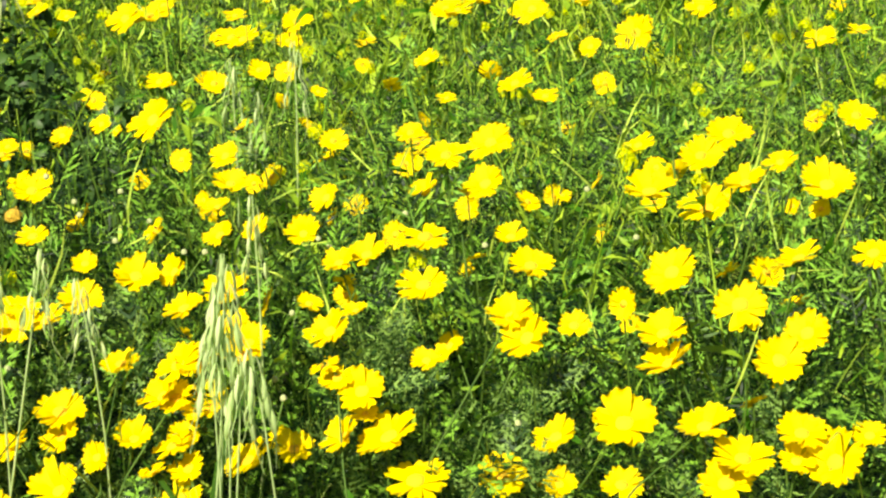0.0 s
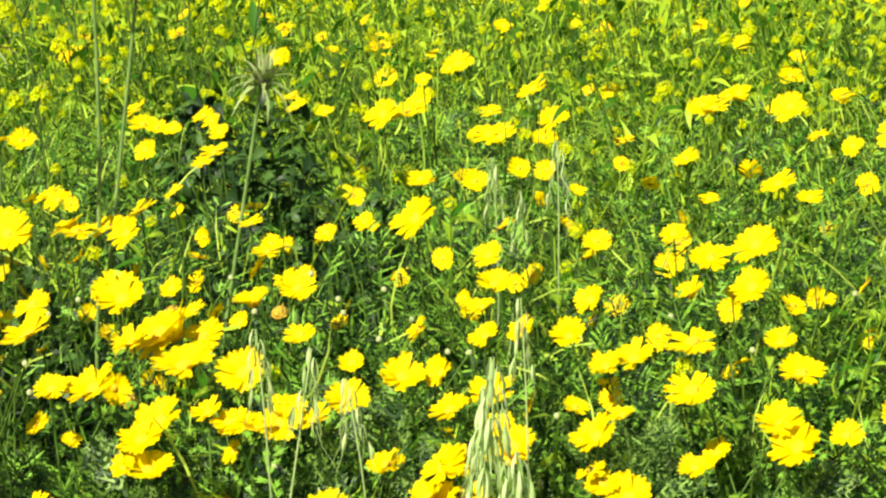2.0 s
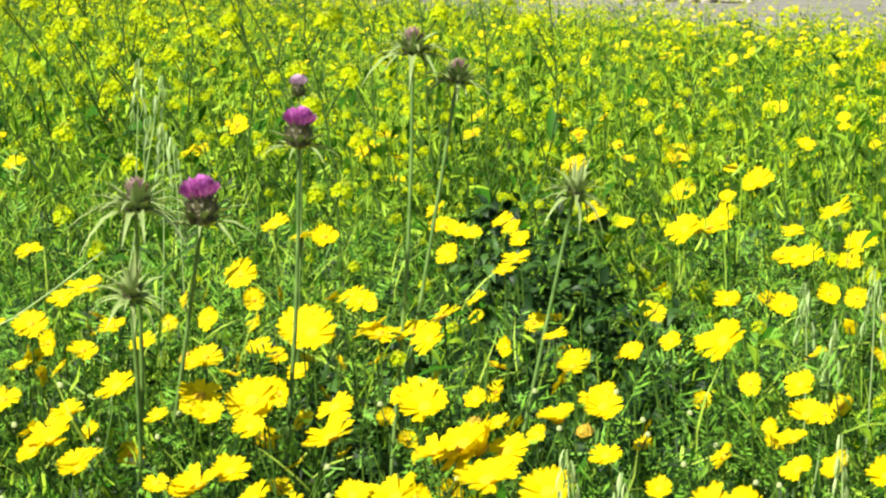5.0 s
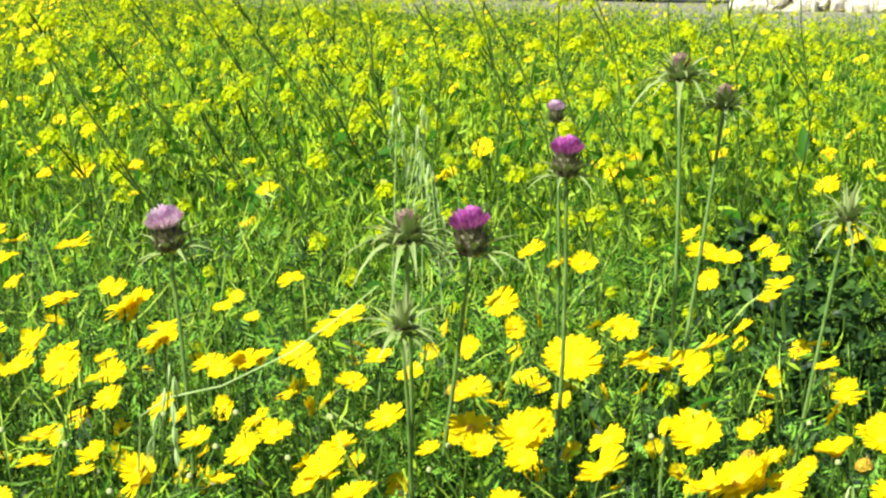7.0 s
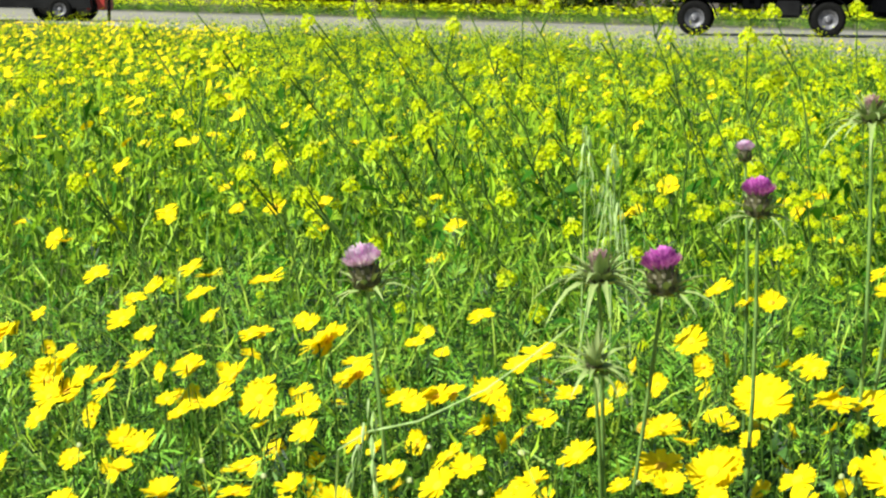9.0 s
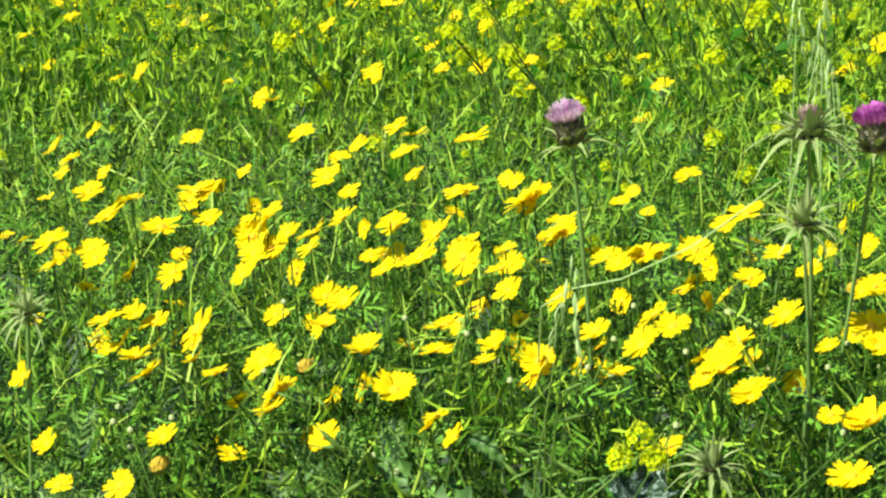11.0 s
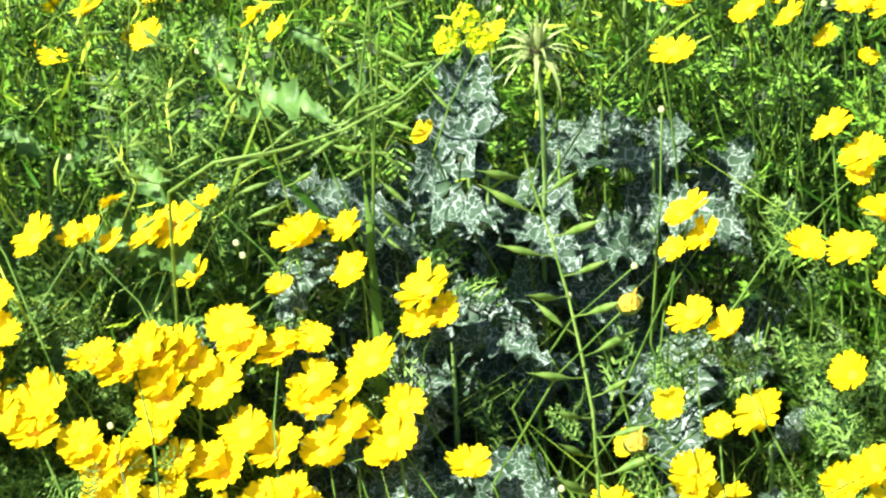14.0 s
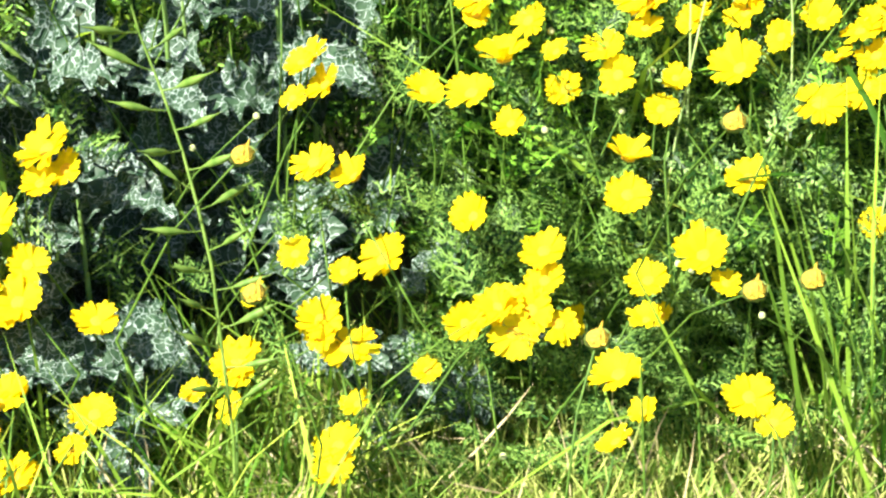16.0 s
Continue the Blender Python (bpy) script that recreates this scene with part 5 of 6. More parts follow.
for xx, yy, zz in zip(x[ok], y[ok], hz[ok]):
    far_pl.append(turn_to(FACE + rng.normal(0, 0.3, 3), rng.uniform(0, 6), rng.uniform(0.036, 0.060), (xx, yy, zz + rng.normal(0, 0.03))))
scatter(far_daisies, SIMPLE, pl)
scatter(far_daisies, TINY, far_pl)
# heads crowded at canopy height towards the open end
x, y, r, a = wedge(rng, 26, 2.45, 3.3, 2, 15)
scatter(far_daisies, SIMPLE, [turn_to(FACE + rng.normal(0, 0.3, 3), rng.uniform(0, 6), rng.uniform(0.038, 0.052), (xx, yy, float(canopy(rr)) + rng.normal(0, 0.012))) for xx, yy, rr in zip(x, y, r)])
# heads half hidden lower down
low_from = len(pl)
x, y, r, a = wedge(rng, 240, 2.12, 3.6, -36, 17)
for xx, yy, rr in zip(x, y, r):
    if abs(xx - 0.06) < 0.32 and rr < 2.5:
        continue
    n_ = np.array([rng.normal(-0.5, 0.6), rng.normal(-0.3, 0.5), rng.uniform(0.2, 1.0)])
    pl.append(turn_to(n_, rng.uniform(0, 6), rng.uniform(0.024, 0.040), (xx, yy, float(canopy(rr)) - rng.uniform(0.02, 0.14))))
scatter(far_daisies, SIMPLE, pl[low_from:])
stalks = np.array(pl)
stk = np.zeros_like(stalks)
stk[:, 0, 0] = stk[:, 1, 1] = 0.05
stk[:, 2, 2] = 0.11
stk[:, :, 3] = stalks[:, :, 3]
stalk_proto = (st[0], st[1], np.full(len(st[1]), 2))
scatter(far_daisies, stalk_proto, stk)
tagged(new("far_daisies", far_daisies.mesh("far_daisies", [M_PETAL, M_DISC, M_STEM])), "yellow daisies scattered deeper in the meadow", "daisies", kind="stuff")

# ---- leafy undergrowth ----
rng = np.random.default_rng(8)
under = Soup()
x, y, r, a = wedge(rng, 48000, 2.03, 5.0, -44, 26, 1.05)
swell = clumps(x, y)
top = (canopy(r) - 0.015) * (0.60 + 0.40 * swell) * (1 - 0.55 * dips(x, y))
hh = top - np.minimum(rng.exponential(0.115, len(x)), 0.75 * top)
ok = ~in_hollow(x, y) | (hh < 0.38)
ok &= (~in_gap(x, y) | (hh < 0.22)) & (r > 2.11 + 0.04 * np.sin(x * 31)) & ((r > 2.32) | (hh > 0.15))
ok &= ~((x > 0.24) & (x < 0.52) & (r > 2.18) & (r < 2.6) & (rng.random(len(x)) < 0.75))
ok &= ~((np.abs(x - 0.06) < 0.28) & (r < 2.36) & (rng.random(len(x)) < 0.85))
ok &= rng.random(len(x)) < (1 - 0.75 * dips(x, y)) * np.interp(swell, [0.1, 0.5], [0.15, 1.0]) * np.interp(r, [3.4, 5.0], [1.0, 0.5])
x, y, hh = x[ok], y[ok], hh[ok]
mm = many(np.stack([x, y, hh], 1), rng, rng.uniform(0.04, 0.085, len(x)), 0.7, (-0.2, -0.35, 1))
half, edge_ = rng.random(len(x)) < 0.5, np.hypot(x, y) < 2.40
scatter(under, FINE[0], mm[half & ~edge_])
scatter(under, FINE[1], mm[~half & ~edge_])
pale = upright(many(np.stack([x, y, hh], 1)[edge_], rng, rng.uniform(0.045, 0.085, int(edge_.sum())), 0.6, (-0.3, -0.8, 0.7)))
for k in (0, 1):
    scatter(under, (FRONDS[k][0], FRONDS[k][1], np.ones(len(FRONDS[k][1]), int)), pale[k::2])
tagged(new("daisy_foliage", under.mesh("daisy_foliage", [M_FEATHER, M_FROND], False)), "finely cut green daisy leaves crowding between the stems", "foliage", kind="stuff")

twigs = Soup()
tw = tube([(0, 0, 0), (0.03, 0.01, 0.35), (0.0, 0.02, 0.7), (0.02, 0, 1.0)], [0.0026, 0.0023, 0.0018, 0.0012], 3)
x, y, r, a = wedge(rng, 620, 2.1, 7.0, -44, 26)
ok = ~((np.abs(x - 0.04) < 0.34) & (r < 2.55)) & ~in_hollow(x, y) & ~in_gap(x, y)
x, y, r, a = x[ok], y[ok], r[ok], a[ok]
hgt = (canopy(r) + 0.05) * rng.uniform(0.6, 1.05, len(x)) * np.where(in_hollow(x, y), 0.4, 1)
scatter(twigs, (tw[0], tw[1], np.zeros(len(tw[1]), int)), many(np.stack([x, y, ground_z(x, y)], 1), rng, hgt, 0.55))
x, y, r, a = wedge(rng, 260, 2.2, 3.2, -3, 16)
scatter(twigs, (tw[0] * [0.8, 0.8, 1], tw[1], np.ones(len(tw[1]), int)), many(np.stack([x, y, 0.35 * canopy(r)], 1), rng, rng.uniform(0.12, 0.4, len(x)), 0.6))
tagged(new("bare_stems", twigs.mesh("bare_stems", [M_STEM, M_POD])), "thin green stems of the meadow plants", "stems", kind="stuff")

grass = Soup()
BLADES = [thin_blade(1.0, 0.035, b) for b in (0.25, 0.5, 0.85)]
x, y, r, a = wedge(rng, 9500, 1.6, 5.5, -44, 26, 0.8)
ok = ~((np.abs(x - 0.04) < 0.34) & (r < 2.5) & (rng.random(len(x)) < 0.93)) & ~in_hollow(x, y) & ~in_gap(x, y)
ok &= ~((x > 0.2) & (x < 0.55) & (r > 2.1) & (r < 2.6) & (rng.random(len(x)) < 0.8))
x, y, r, a = x[ok], y[ok], r[ok], a[ok]
tall_here = np.where((a > -21) & (a < -13) & (r < 2.6), 1.3, 0.9)
hgt = np.clip(canopy(r) * tall_here * rng.uniform(0.45, 0.95, len(x)), 0.10, 0.8)
mm = many(np.stack([x, y, ground_z(x, y)], 1), rng, hgt, 0.48)
pick = rng.integers(0, 3, len(x))
for k in range(3):
    scatter(grass, (BLADES[k][0] * [0.30, 1, 1], BLADES[k][1], np.zeros(len(BLADES[k][1]), int)), mm[pick == k])
# fresh blades at the foot of the rosettes
x, y, r, a = wedge(rng, 420, 1.88, 2.12, -7, 9)
mm = many(np.stack([x, y, ground_z(x, y)], 1), rng, rng.uniform(0.13, 0.30, len(x)), 0.32)
for k in range(3):
    scatter(grass, (BLADES[k][0] * [0.45, 1, 1], BLADES[k][1], np.full(len(BLADES[k][1]), int(k == 1))), mm[k::3])
# upright blades among the oats
x, y, r, a = wedge(rng, 60, 2.0, 2.18, -26, -19.6)
mm = many(np.stack([x, y, ground_z(x, y)], 1), rng, rng.uniform(0.36, 0.56, len(x)), 0.15)
scatter(grass, (BLADES[0][0] * [0.30, 0.5, 1], BLADES[0][1], np.zeros(len(BLADES[0][1]), int)), mm)
# bright thin shoots that come up through the leaves
x, y, r, a = wedge(rng, 21000, 2.15, 5.0, -42, 24)
ok = ~in_hollow(x, y) & ~in_gap(x, y) & ~((np.abs(x - 0.06) < 0.28) & (r < 2.36))
ok &= rng.random(len(x)) < np.interp(clumps(x * 0.7 + 0.4, y * 0.7), [0.25, 0.7], [0.15, 1.0]) * np.where(a > -9, 1.0, 0.5) * (1 - 0.85 * dips(x, y))
ok &= ~((x > 0.24) & (x < 0.52) & (r < 2.6))
x, y, r = x[ok], y[ok], r[ok]
mm = many(np.stack([x, y, (canopy(r) - 0.03) * rng.uniform(0.62, 0.95, len(x))], 1), rng, rng.uniform(0.05, 0.14, len(x)), 0.65)
pick = rng.integers(0, 3, len(x))
for k in range(3):
    scatter(grass, (BLADES[k][0] * [0.75, 1, 1], BLADES[k][1], np.ones(len(BLADES[k][1]), int)), mm[pick == k])
tagged(new("grass", grass.mesh("grass", [M_GRASS, M_SHOOT], False)), "green meadow grass among the flowers", "grass", kind="stuff")

turf = Soup()
x, y, r, a = wedge(rng, 38000, 1.5, 2.38, -27, 13)
mm = many(np.stack([x, y, ground_z(x, y)], 1), rng, rng.uniform(0.035, 0.115, len(x)), 1.6)
mm[:, 2, 2] = np.abs(mm[:, 2, 2])
mm[:, 2, 3] += 0.02
around = rng.uniform(0, 2 * math.pi, 9000)
ring = np.sqrt(rng.uniform(0.4, 36, 9000))
x2, y2 = np.sin(around) * ring, np.cos(around) * ring
ok = ~((y2 > 0) & (np.abs(x2) < 0.75 * y2))
extra = many(np.stack([x2[ok], y2[ok], ground_z(x2[ok], y2[ok])], 1), rng, rng.uniform(0.05, 0.14, int(ok.sum())), 0.6)
mm = np.concatenate([mm, extra])
for k in range(3):
    scatter(turf, (BLADES[k][0] * [0.75, 1.2, 1], BLADES[k][1], np.zeros(len(BLADES[k][1]), int)), mm[k::3])
x, y, r, a = wedge(rng, 1300, 1.6, 2.2, -24, 12)
mm = many(np.stack([x, y, ground_z(x, y) + rng.uniform(0.02, 0.08, len(x))], 1), rng, rng.uniform(0.05, 0.14, len(x)), 3.0)
scatter(turf, (BLADES[0][0] * [0.55, 1, 1], BLADES[0][1], np.ones(len(BLADES[0][1]), int)), mm)
tagged(new("turf", turf.mesh("turf", [M_TURF, M_DRY], False)), "tangled pale green and straw grass at the path edge", "grass", kind="stuff")

# leafy filling under the mustard
fill = Soup()
lv, lf = thin_blade(1.0, 0.16, 0.9, 2)
lv = lv[:, [0, 2, 1]] * [1, 1, 0.5]
x, y, r, a = wedge(rng, 48000, 3.2, 11, -37, 20, 1.15)
ok = rng.random(len(x)) > 0.8 * dips(x, y) * (r < 4.2)
x, y, r, a = x[ok], y[ok], r[ok], a[ok]
lift = rng.uniform(0.18, 0.66, len(x)) * np.where(in_hollow(x, y), 0.35, 1)
mm = upright(many(np.stack([x, y, ground_z(x, y) + lift], 1), rng, rng.uniform(0.020, 0.052, len(x)), 0.65, (-0.3, -0.7, 0.6)))
scatter(fill, (lv * [0.75, 1, 1], lf, np.zeros(len(lf), int)), mm)
x, y, r, a = wedge(rng, 1700, 2.22, 2.95, -4, 15)
ok = ~((x > -0.2) & (r < 2.40))
x, y, r, a = x[ok], y[ok], r[ok], a[ok]
mm = many(np.stack([x, y, (canopy(r) - 0.02) * rng.uniform(0.45, 0.98, len(x))], 1), rng, rng.uniform(0.03, 0.062, len(x)), 0.9)
scatter(fill, (lv * [0.55, 1, 1], lf, np.zeros(len(lf), int)), mm)
x, y, r, a = wedge(rng, 1500, 2.15, 3.6, -38, -3)
swell = clumps(y + 0.3, x)
ok = (swell > 0.52) & ~in_hollow(x, y) & ~((x > -0.22) & (x < 0.55) & (r < 2.6))
x, y, r = x[ok], y[ok], r[ok]
mm = many(np.stack([x, y, (canopy(r) - 0.03) * rng.uniform(0.75, 1.0, len(x))], 1), rng, rng.uniform(0.020, 0.045, len(x)), 0.9)
scatter(fill, (lv * [1.3, 1, 1], lf, np.zeros(len(lf), int)), mm)
tagged(new("mustard_foliage", fill.mesh("mustard_foliage", [M_MUSTLEAF])), "bright green mustard leaves filling the meadow", "foliage", kind="stuff")


# ---- wild oats ----
def spikelet(seed):
    """Two long papery glumes and a bristle, hanging along -z."""
    s = Soup()
    for k in (-1, 1):
        n = 5
        t = np.linspace(0, 1, n)
        w = 0.0021 * np.sin(np.pi * (0.08 + 0.90 * t))
        c = np.stack([k * 0.0032 * np.sin(t * 2.6), 0 * t, -0.026 * t], 1)
        v = np.concatenate([c + np.stack([0 * w, -w, 0 * w], 1), c + np.stack([k * w, 0 * w, 0 * w], 1), c + np.stack([0 * w, w, 0 * w], 1)])
        q = [(i, i + n, i + n + 1, i + 1) for i in range(n - 1)] + [(i + n, i + 2 * n, i + 2 * n + 1, i + n + 1) for i in range(n - 1)]
        s.add(v, quads(q))
    s.add(*tube([(0, 0, -0.012), (0.002, 0, -0.035), (0.010, 0, -0.055)], [0.0006, 0.0005, 0.0003], 3))
    return s.mesh("spikelet", [M_OAT])


SPIKELET = spikelet(1)
BLADE = Soup().add(*blade(0.30, 0.010, 0.7, 6)).mesh("blade", [M_GRASS])


def wild_oat(x, y, top, seed, green=False, plump=0.9):
    rng = np.random.default_rng(seed)
    g = float(ground_z(x, y))
    h = top - g
    ob = thing("wild_oat", "wild oat stalk with pale hanging spikelets", "grass stalk", (x + rng.normal(0, 0.03), y + 0.05, g), "wild oats")
    t = np.linspace(0, 1, 9)
    end = np.array([x - ob.location.x, y - ob.location.y, h])
    pts = end * t[:, None] + np.stack([0.02 * np.sin(t * 3.14159) * rng.uniform(-1.5, 1.5) , 0.02 * np.sin(t * 6.28318), 0 * t], 1)
    part("stalk", Soup().add(*tube(pts, np.linspace(0.0020, 0.0008, 9), 4)).mesh("stalk", [M_OAT if not green else M_STEM]), ob)
    for k in range(8):
        u = 1 - 0.11 * k / 8
        p = np.array([np.interp(u, t, pts[:, j]) for j in range(3)])
        side = 1 if k % 2 else -1
        a = rng.uniform(-0.9, 0.9)
        off = np.array([side * math.cos(a), math.sin(a), 0]) * (0.003 + 0.011 * k / 9)
        m = turn_to((-off[0] * 16, -off[1] * 16, 1), rng.uniform(0, 6.28), plump * rng.uniform(0.85, 1.15), p + off)
        part("spikelet", SPIKELET, ob, m)
    for k in range(2):
        u = rng.uniform(0.2, 0.55)
        p = np.array([np.interp(u, t, pts[:, j]) for j in range(3)])
        part("blade", BLADE, ob, turn_to((rng.normal(0, 0.25), rng.normal(0, 0.25), 1), rng.uniform(0, 6.28), rng.uniform(0.7, 1.1), p))
    return ob


OATS = [(0.780, 2.000, 0.68), (0.796, 1.975, 0.61), (0.768, 1.996, 0.63), (0.786, 1.991, 0.71), (0.776, 1.988, 0.66), (0.802, 1.963, 0.62), (1.061, 2.708, 0.76), (1.06, 2.823, 0.79), (0.585, 2.149, 0.72), (0.638, 2.131, 0.70),
        (0.67, 2.116, 0.67), (0.858, 2.12, 0.74), (1.121, 2.736, 0.82), (0.226, 3.627, 1.02), (0.265, 3.616, 0.92), (0.279, 3.613, 0.90), (0.239, 3.182, 1.02),
        (-0.069, 2.199, 0.83)]
for k, (x, y, top) in enumerate(OATS):
    wild_oat(x, y, top, 300 + k, k == len(OATS) - 1, 1.25 if k < 6 else 0.9)


# ---- seed-bearing mustard in front of the rosettes ----
POD = Soup().add(*pod(0.058, 0.0096)).mesh("pod", [M_POD])


def pod_plant(base, main, pods, first, spread, size, seed):
    """A stalk through main (relative to its base) with pods on short stalklets."""
    ob = thing("mustard_in_seed", "mustard stalk gone to seed with plump beaked green pods", "mustard", base, "mustards in seed")
    main = np.array(main)
    n = len(main)
    part("stalk", Soup().add(*tube(main, np.linspace(0.0021, 0.0011, n), 6)).mesh("stalk", [M_POD]), ob)
    rng = np.random.default_rng(seed)
    s = np.r_[0, np.cumsum(np.linalg.norm(np.diff(main, axis=0), axis=1))]
    for k in range(pods):
        u = (first + (0.99 - first) * k / pods) * s[-1]
        p = np.array([np.interp(u, s, main[:, j]) for j in range(3)])
        side = -1 if k % 2 else 1
        d = np.array([side * 1.0, rng.normal(-0.2, 0.5), rng.uniform(*spread)])
        d /= np.linalg.norm(d)
        q = p + d * 0.014
        part("stalklet", Soup().add(*tube([p, q], [0.0009, 0.0008], 3)).mesh("stalklet", [M_POD]), ob)
        part("pod", POD, ob, turn_to(d + [0, 0, 0.15], 0, rng.uniform(0.7, 1.05) * size, q))
    return ob


pod_plant((0.115, 1.90, 0), [(0, 0, 0), (0.004, 0.012, 0.18), (-0.008, 0.030, 0.354), (-0.017, 0.052, 0.401), (-0.028, 0.072, 0.449), (-0.042, 0.090, 0.497), (-0.060, 0.110, 0.549), (-0.066, 0.114, 0.575)],
          20, 0.36, (0.1, 0.8), 0.9, 77)
seedy = pod_plant((-0.30, 2.10, 0), [(0.03, 0.16, 0), (0.0, 0.10, 0.3), (0.015, -0.02, 0.52), (0.064, -0.061, 0.562), (0.127, -0.052, 0.570), (0.185, -0.043, 0.586), (0.238, -0.033, 0.613), (0.274, -0.024, 0.643), (0.296, -0.015, 0.678)],
                  14, 0.56, (-1.6, 0.8), 0.55, 78)
for k, off in enumerate([(0.298, -0.015, 0.682), (0.280, -0.030, 0.664), (0.312, -0.010, 0.660)]):
    part("flower_head", MUSTARD_HEADS[k % 3], seedy, turn_to((0.2 * k - 0.2, -0.2, 1), k, 0.62, off))

for k, (x, y, h) in enumerate([(-0.22, 2.22, 0.62), (-0.14, 2.26, 0.66), (-0.29, 2.30, 0.68), (-0.09, 2.34, 0.70), (-0.36, 2.25, 0.60)]):
    t_ = np.linspace(0, 1, 8)[:, None]
    stalk_ = np.array([0.05 * math.sin(k * 2.1), -0.03, h]) * t_ + np.array([0.05 * math.cos(k * 1.3), 0.03, 0]) * np.sin(t_ * 3.1)
    pod_plant((x, y, 0), stalk_, 22, 0.50, (-1.4, 1.2), 0.62, 80 + k)


def broad_blade(x, y, length, width, tilt, spin):
    ob = thing("grass_blade", "single broad pale green grass blade", "grass", (x, y, 0))
    part("blade", Soup().add(*blade(length, width, 0.22, 8)).mesh("blade", [M_TURF]), ob, turn_to(tilt, spin))
    return ob


broad_blade(-0.086, 2.18, 0.515, 0.013, (0.0, -0.06, 1), 0.2)


def dry_stalk():
    ob = thing("leaning_stalk", "pale straw-green stalk leaning across the flowers", "stalk", (-0.10, 2.36, 0))
    pts = np.array([(-0.02, 0.34, 0.05), (-0.03, 0.30, 0.5), (-0.01, 0.06, 0.735), (0.025, -0.054, 0.777), (0.077, -0.051, 0.788), (0.146, -0.045, 0.821), (0.186, -0.041, 0.850), (0.235, -0.038, 0.889)])
    part("stalk", Soup().add(*tube(pts, np.linspace(0.0014, 0.0008, 8), 5)).mesh("stalk", [M_OAT]), ob)
    return ob


dry_stalk()


# ---- leafy plants in the gaps, leaf colour darkened in place of shade ----
def gap_shade_plant(x, y, height, spread, seed):
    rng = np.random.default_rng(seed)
    ob = thing("gap_leafy_plant", "bushy plant with small green leaves darkened to stand in for gap shade", "plant", (x, y, float(ground_z(x, y))), "dark plants in the gaps")
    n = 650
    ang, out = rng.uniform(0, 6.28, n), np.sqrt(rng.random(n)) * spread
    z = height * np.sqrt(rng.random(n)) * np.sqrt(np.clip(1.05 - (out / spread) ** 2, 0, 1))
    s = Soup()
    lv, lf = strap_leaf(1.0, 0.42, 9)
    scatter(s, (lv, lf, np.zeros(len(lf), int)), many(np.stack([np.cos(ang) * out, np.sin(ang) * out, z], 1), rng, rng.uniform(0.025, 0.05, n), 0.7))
    part("foliage", s.mesh("foliage", [M_GAPSHADE_LEAF]), ob)
    for k in range(4):
        a = k * 1.6
        part("stem", Soup().add(*tube([(0, 0, 0), (0.3 * spread * math.cos(a), 0.3 * spread * math.sin(a), height * 0.5), (0.5 * spread * math.cos(a), 0.5 * spread * math.sin(a), height * 0.85)], [0.004, 0.003, 0.002], 5)).mesh("stem", [M_DARKSTEM]), ob)


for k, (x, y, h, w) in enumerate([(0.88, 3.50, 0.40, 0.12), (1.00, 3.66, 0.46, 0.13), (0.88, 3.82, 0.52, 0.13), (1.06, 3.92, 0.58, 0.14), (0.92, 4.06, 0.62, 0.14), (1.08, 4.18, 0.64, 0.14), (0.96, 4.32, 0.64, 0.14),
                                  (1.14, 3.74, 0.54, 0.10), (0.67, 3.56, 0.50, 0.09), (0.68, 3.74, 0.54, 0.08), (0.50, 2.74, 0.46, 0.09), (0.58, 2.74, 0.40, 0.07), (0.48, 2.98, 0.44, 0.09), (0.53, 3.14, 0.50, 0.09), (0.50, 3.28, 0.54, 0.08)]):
    gap_shade_plant(x, y, h, w, 700 + k)

# ---- daisy buds and spent heads ----
BUD = Soup().add(*dome(0.006, 0.007, 9, 3)).add(*[(lambda d: (d[0] * [1, 1, -0.8], d[1][:, ::-1]))(dome(0.006, 0.006, 9, 3))][0]).mesh("bud", [M_BUDPALE])
spent_soup = Soup().add(*dome(0.0088, 0.0085, 11, 4, 0.12))
for k in (0, 3, 4, 9, 13):
    v_, f_ = thin_blade(0.0125 * (0.7 + 0.3 * math.sin(k * 2.7)), 0.0030, 0.5, 2)
    m_ = turn_to((math.cos(k * 0.393), math.sin(k * 0.393), -0.3 + 0.3 * math.sin(k * 1.9)), k, 1.0, (0.006 * math.cos(k * 0.393), 0.006 * math.sin(k * 0.393), 0.001))
    spent_soup.add(v_ @ m_[:3, :3].T + m_[:3, 3], f_)
SPENT = spent_soup.mesh("seed_head", [M_SPENT])


def bud_plant(x, y, z, spent, seed):
    rng = np.random.default_rng(seed)
    name, label = ("spent_daisy", "spent daisy head, orange-brown without petals") if spent else ("daisy_bud", "round closed pale daisy bud on a thin stem")
    ob = thing(name, label, "flower", (x, y + 0.04, float(ground_z(x, y))), "buds and spent heads")
    to = np.array([0, -0.04, z - ob.location.z])
    st = turn_to(to, rng.uniform(0, 6)) @ np.diag([1, 1, np.linalg.norm(to), 1])
    part("stem", STEMS[seed % 3], ob, st)
    head = part("seed_head" if spent else "bud", SPENT if spent else BUD, ob, turn_to((-0.3, -0.3, 1), 0, 1.15 if spent else 0.62, to))
    if spent:
        tagged(head, kind="stuff")
        part("calyx", CALYX, ob, turn_to((-0.3, -0.3, 1), 0, 0.10, to))


for k, (x, y, z) in enumerate([(0.14, 1.936, 0.455), (0.143, 1.887, 0.341), (0.446, 1.832, 0.301), (0.585, 1.819, 0.345), (0.635, 1.809, 0.357), (0.576, 1.881, 0.483)]):
    bud_plant(x, y, z, True, 500 + k)
rng = np.random.default_rng(31)
x, y, r, a = wedge(rng, 130, 2.0, 2.8, -36, 14)
for k in range(len(x)):
    bud_plant(x[k], y[k], max(float(canopy(r[k])) - rng.uniform(0.0, 0.10), 0.08), rng.random() < 0.04, 520 + k)


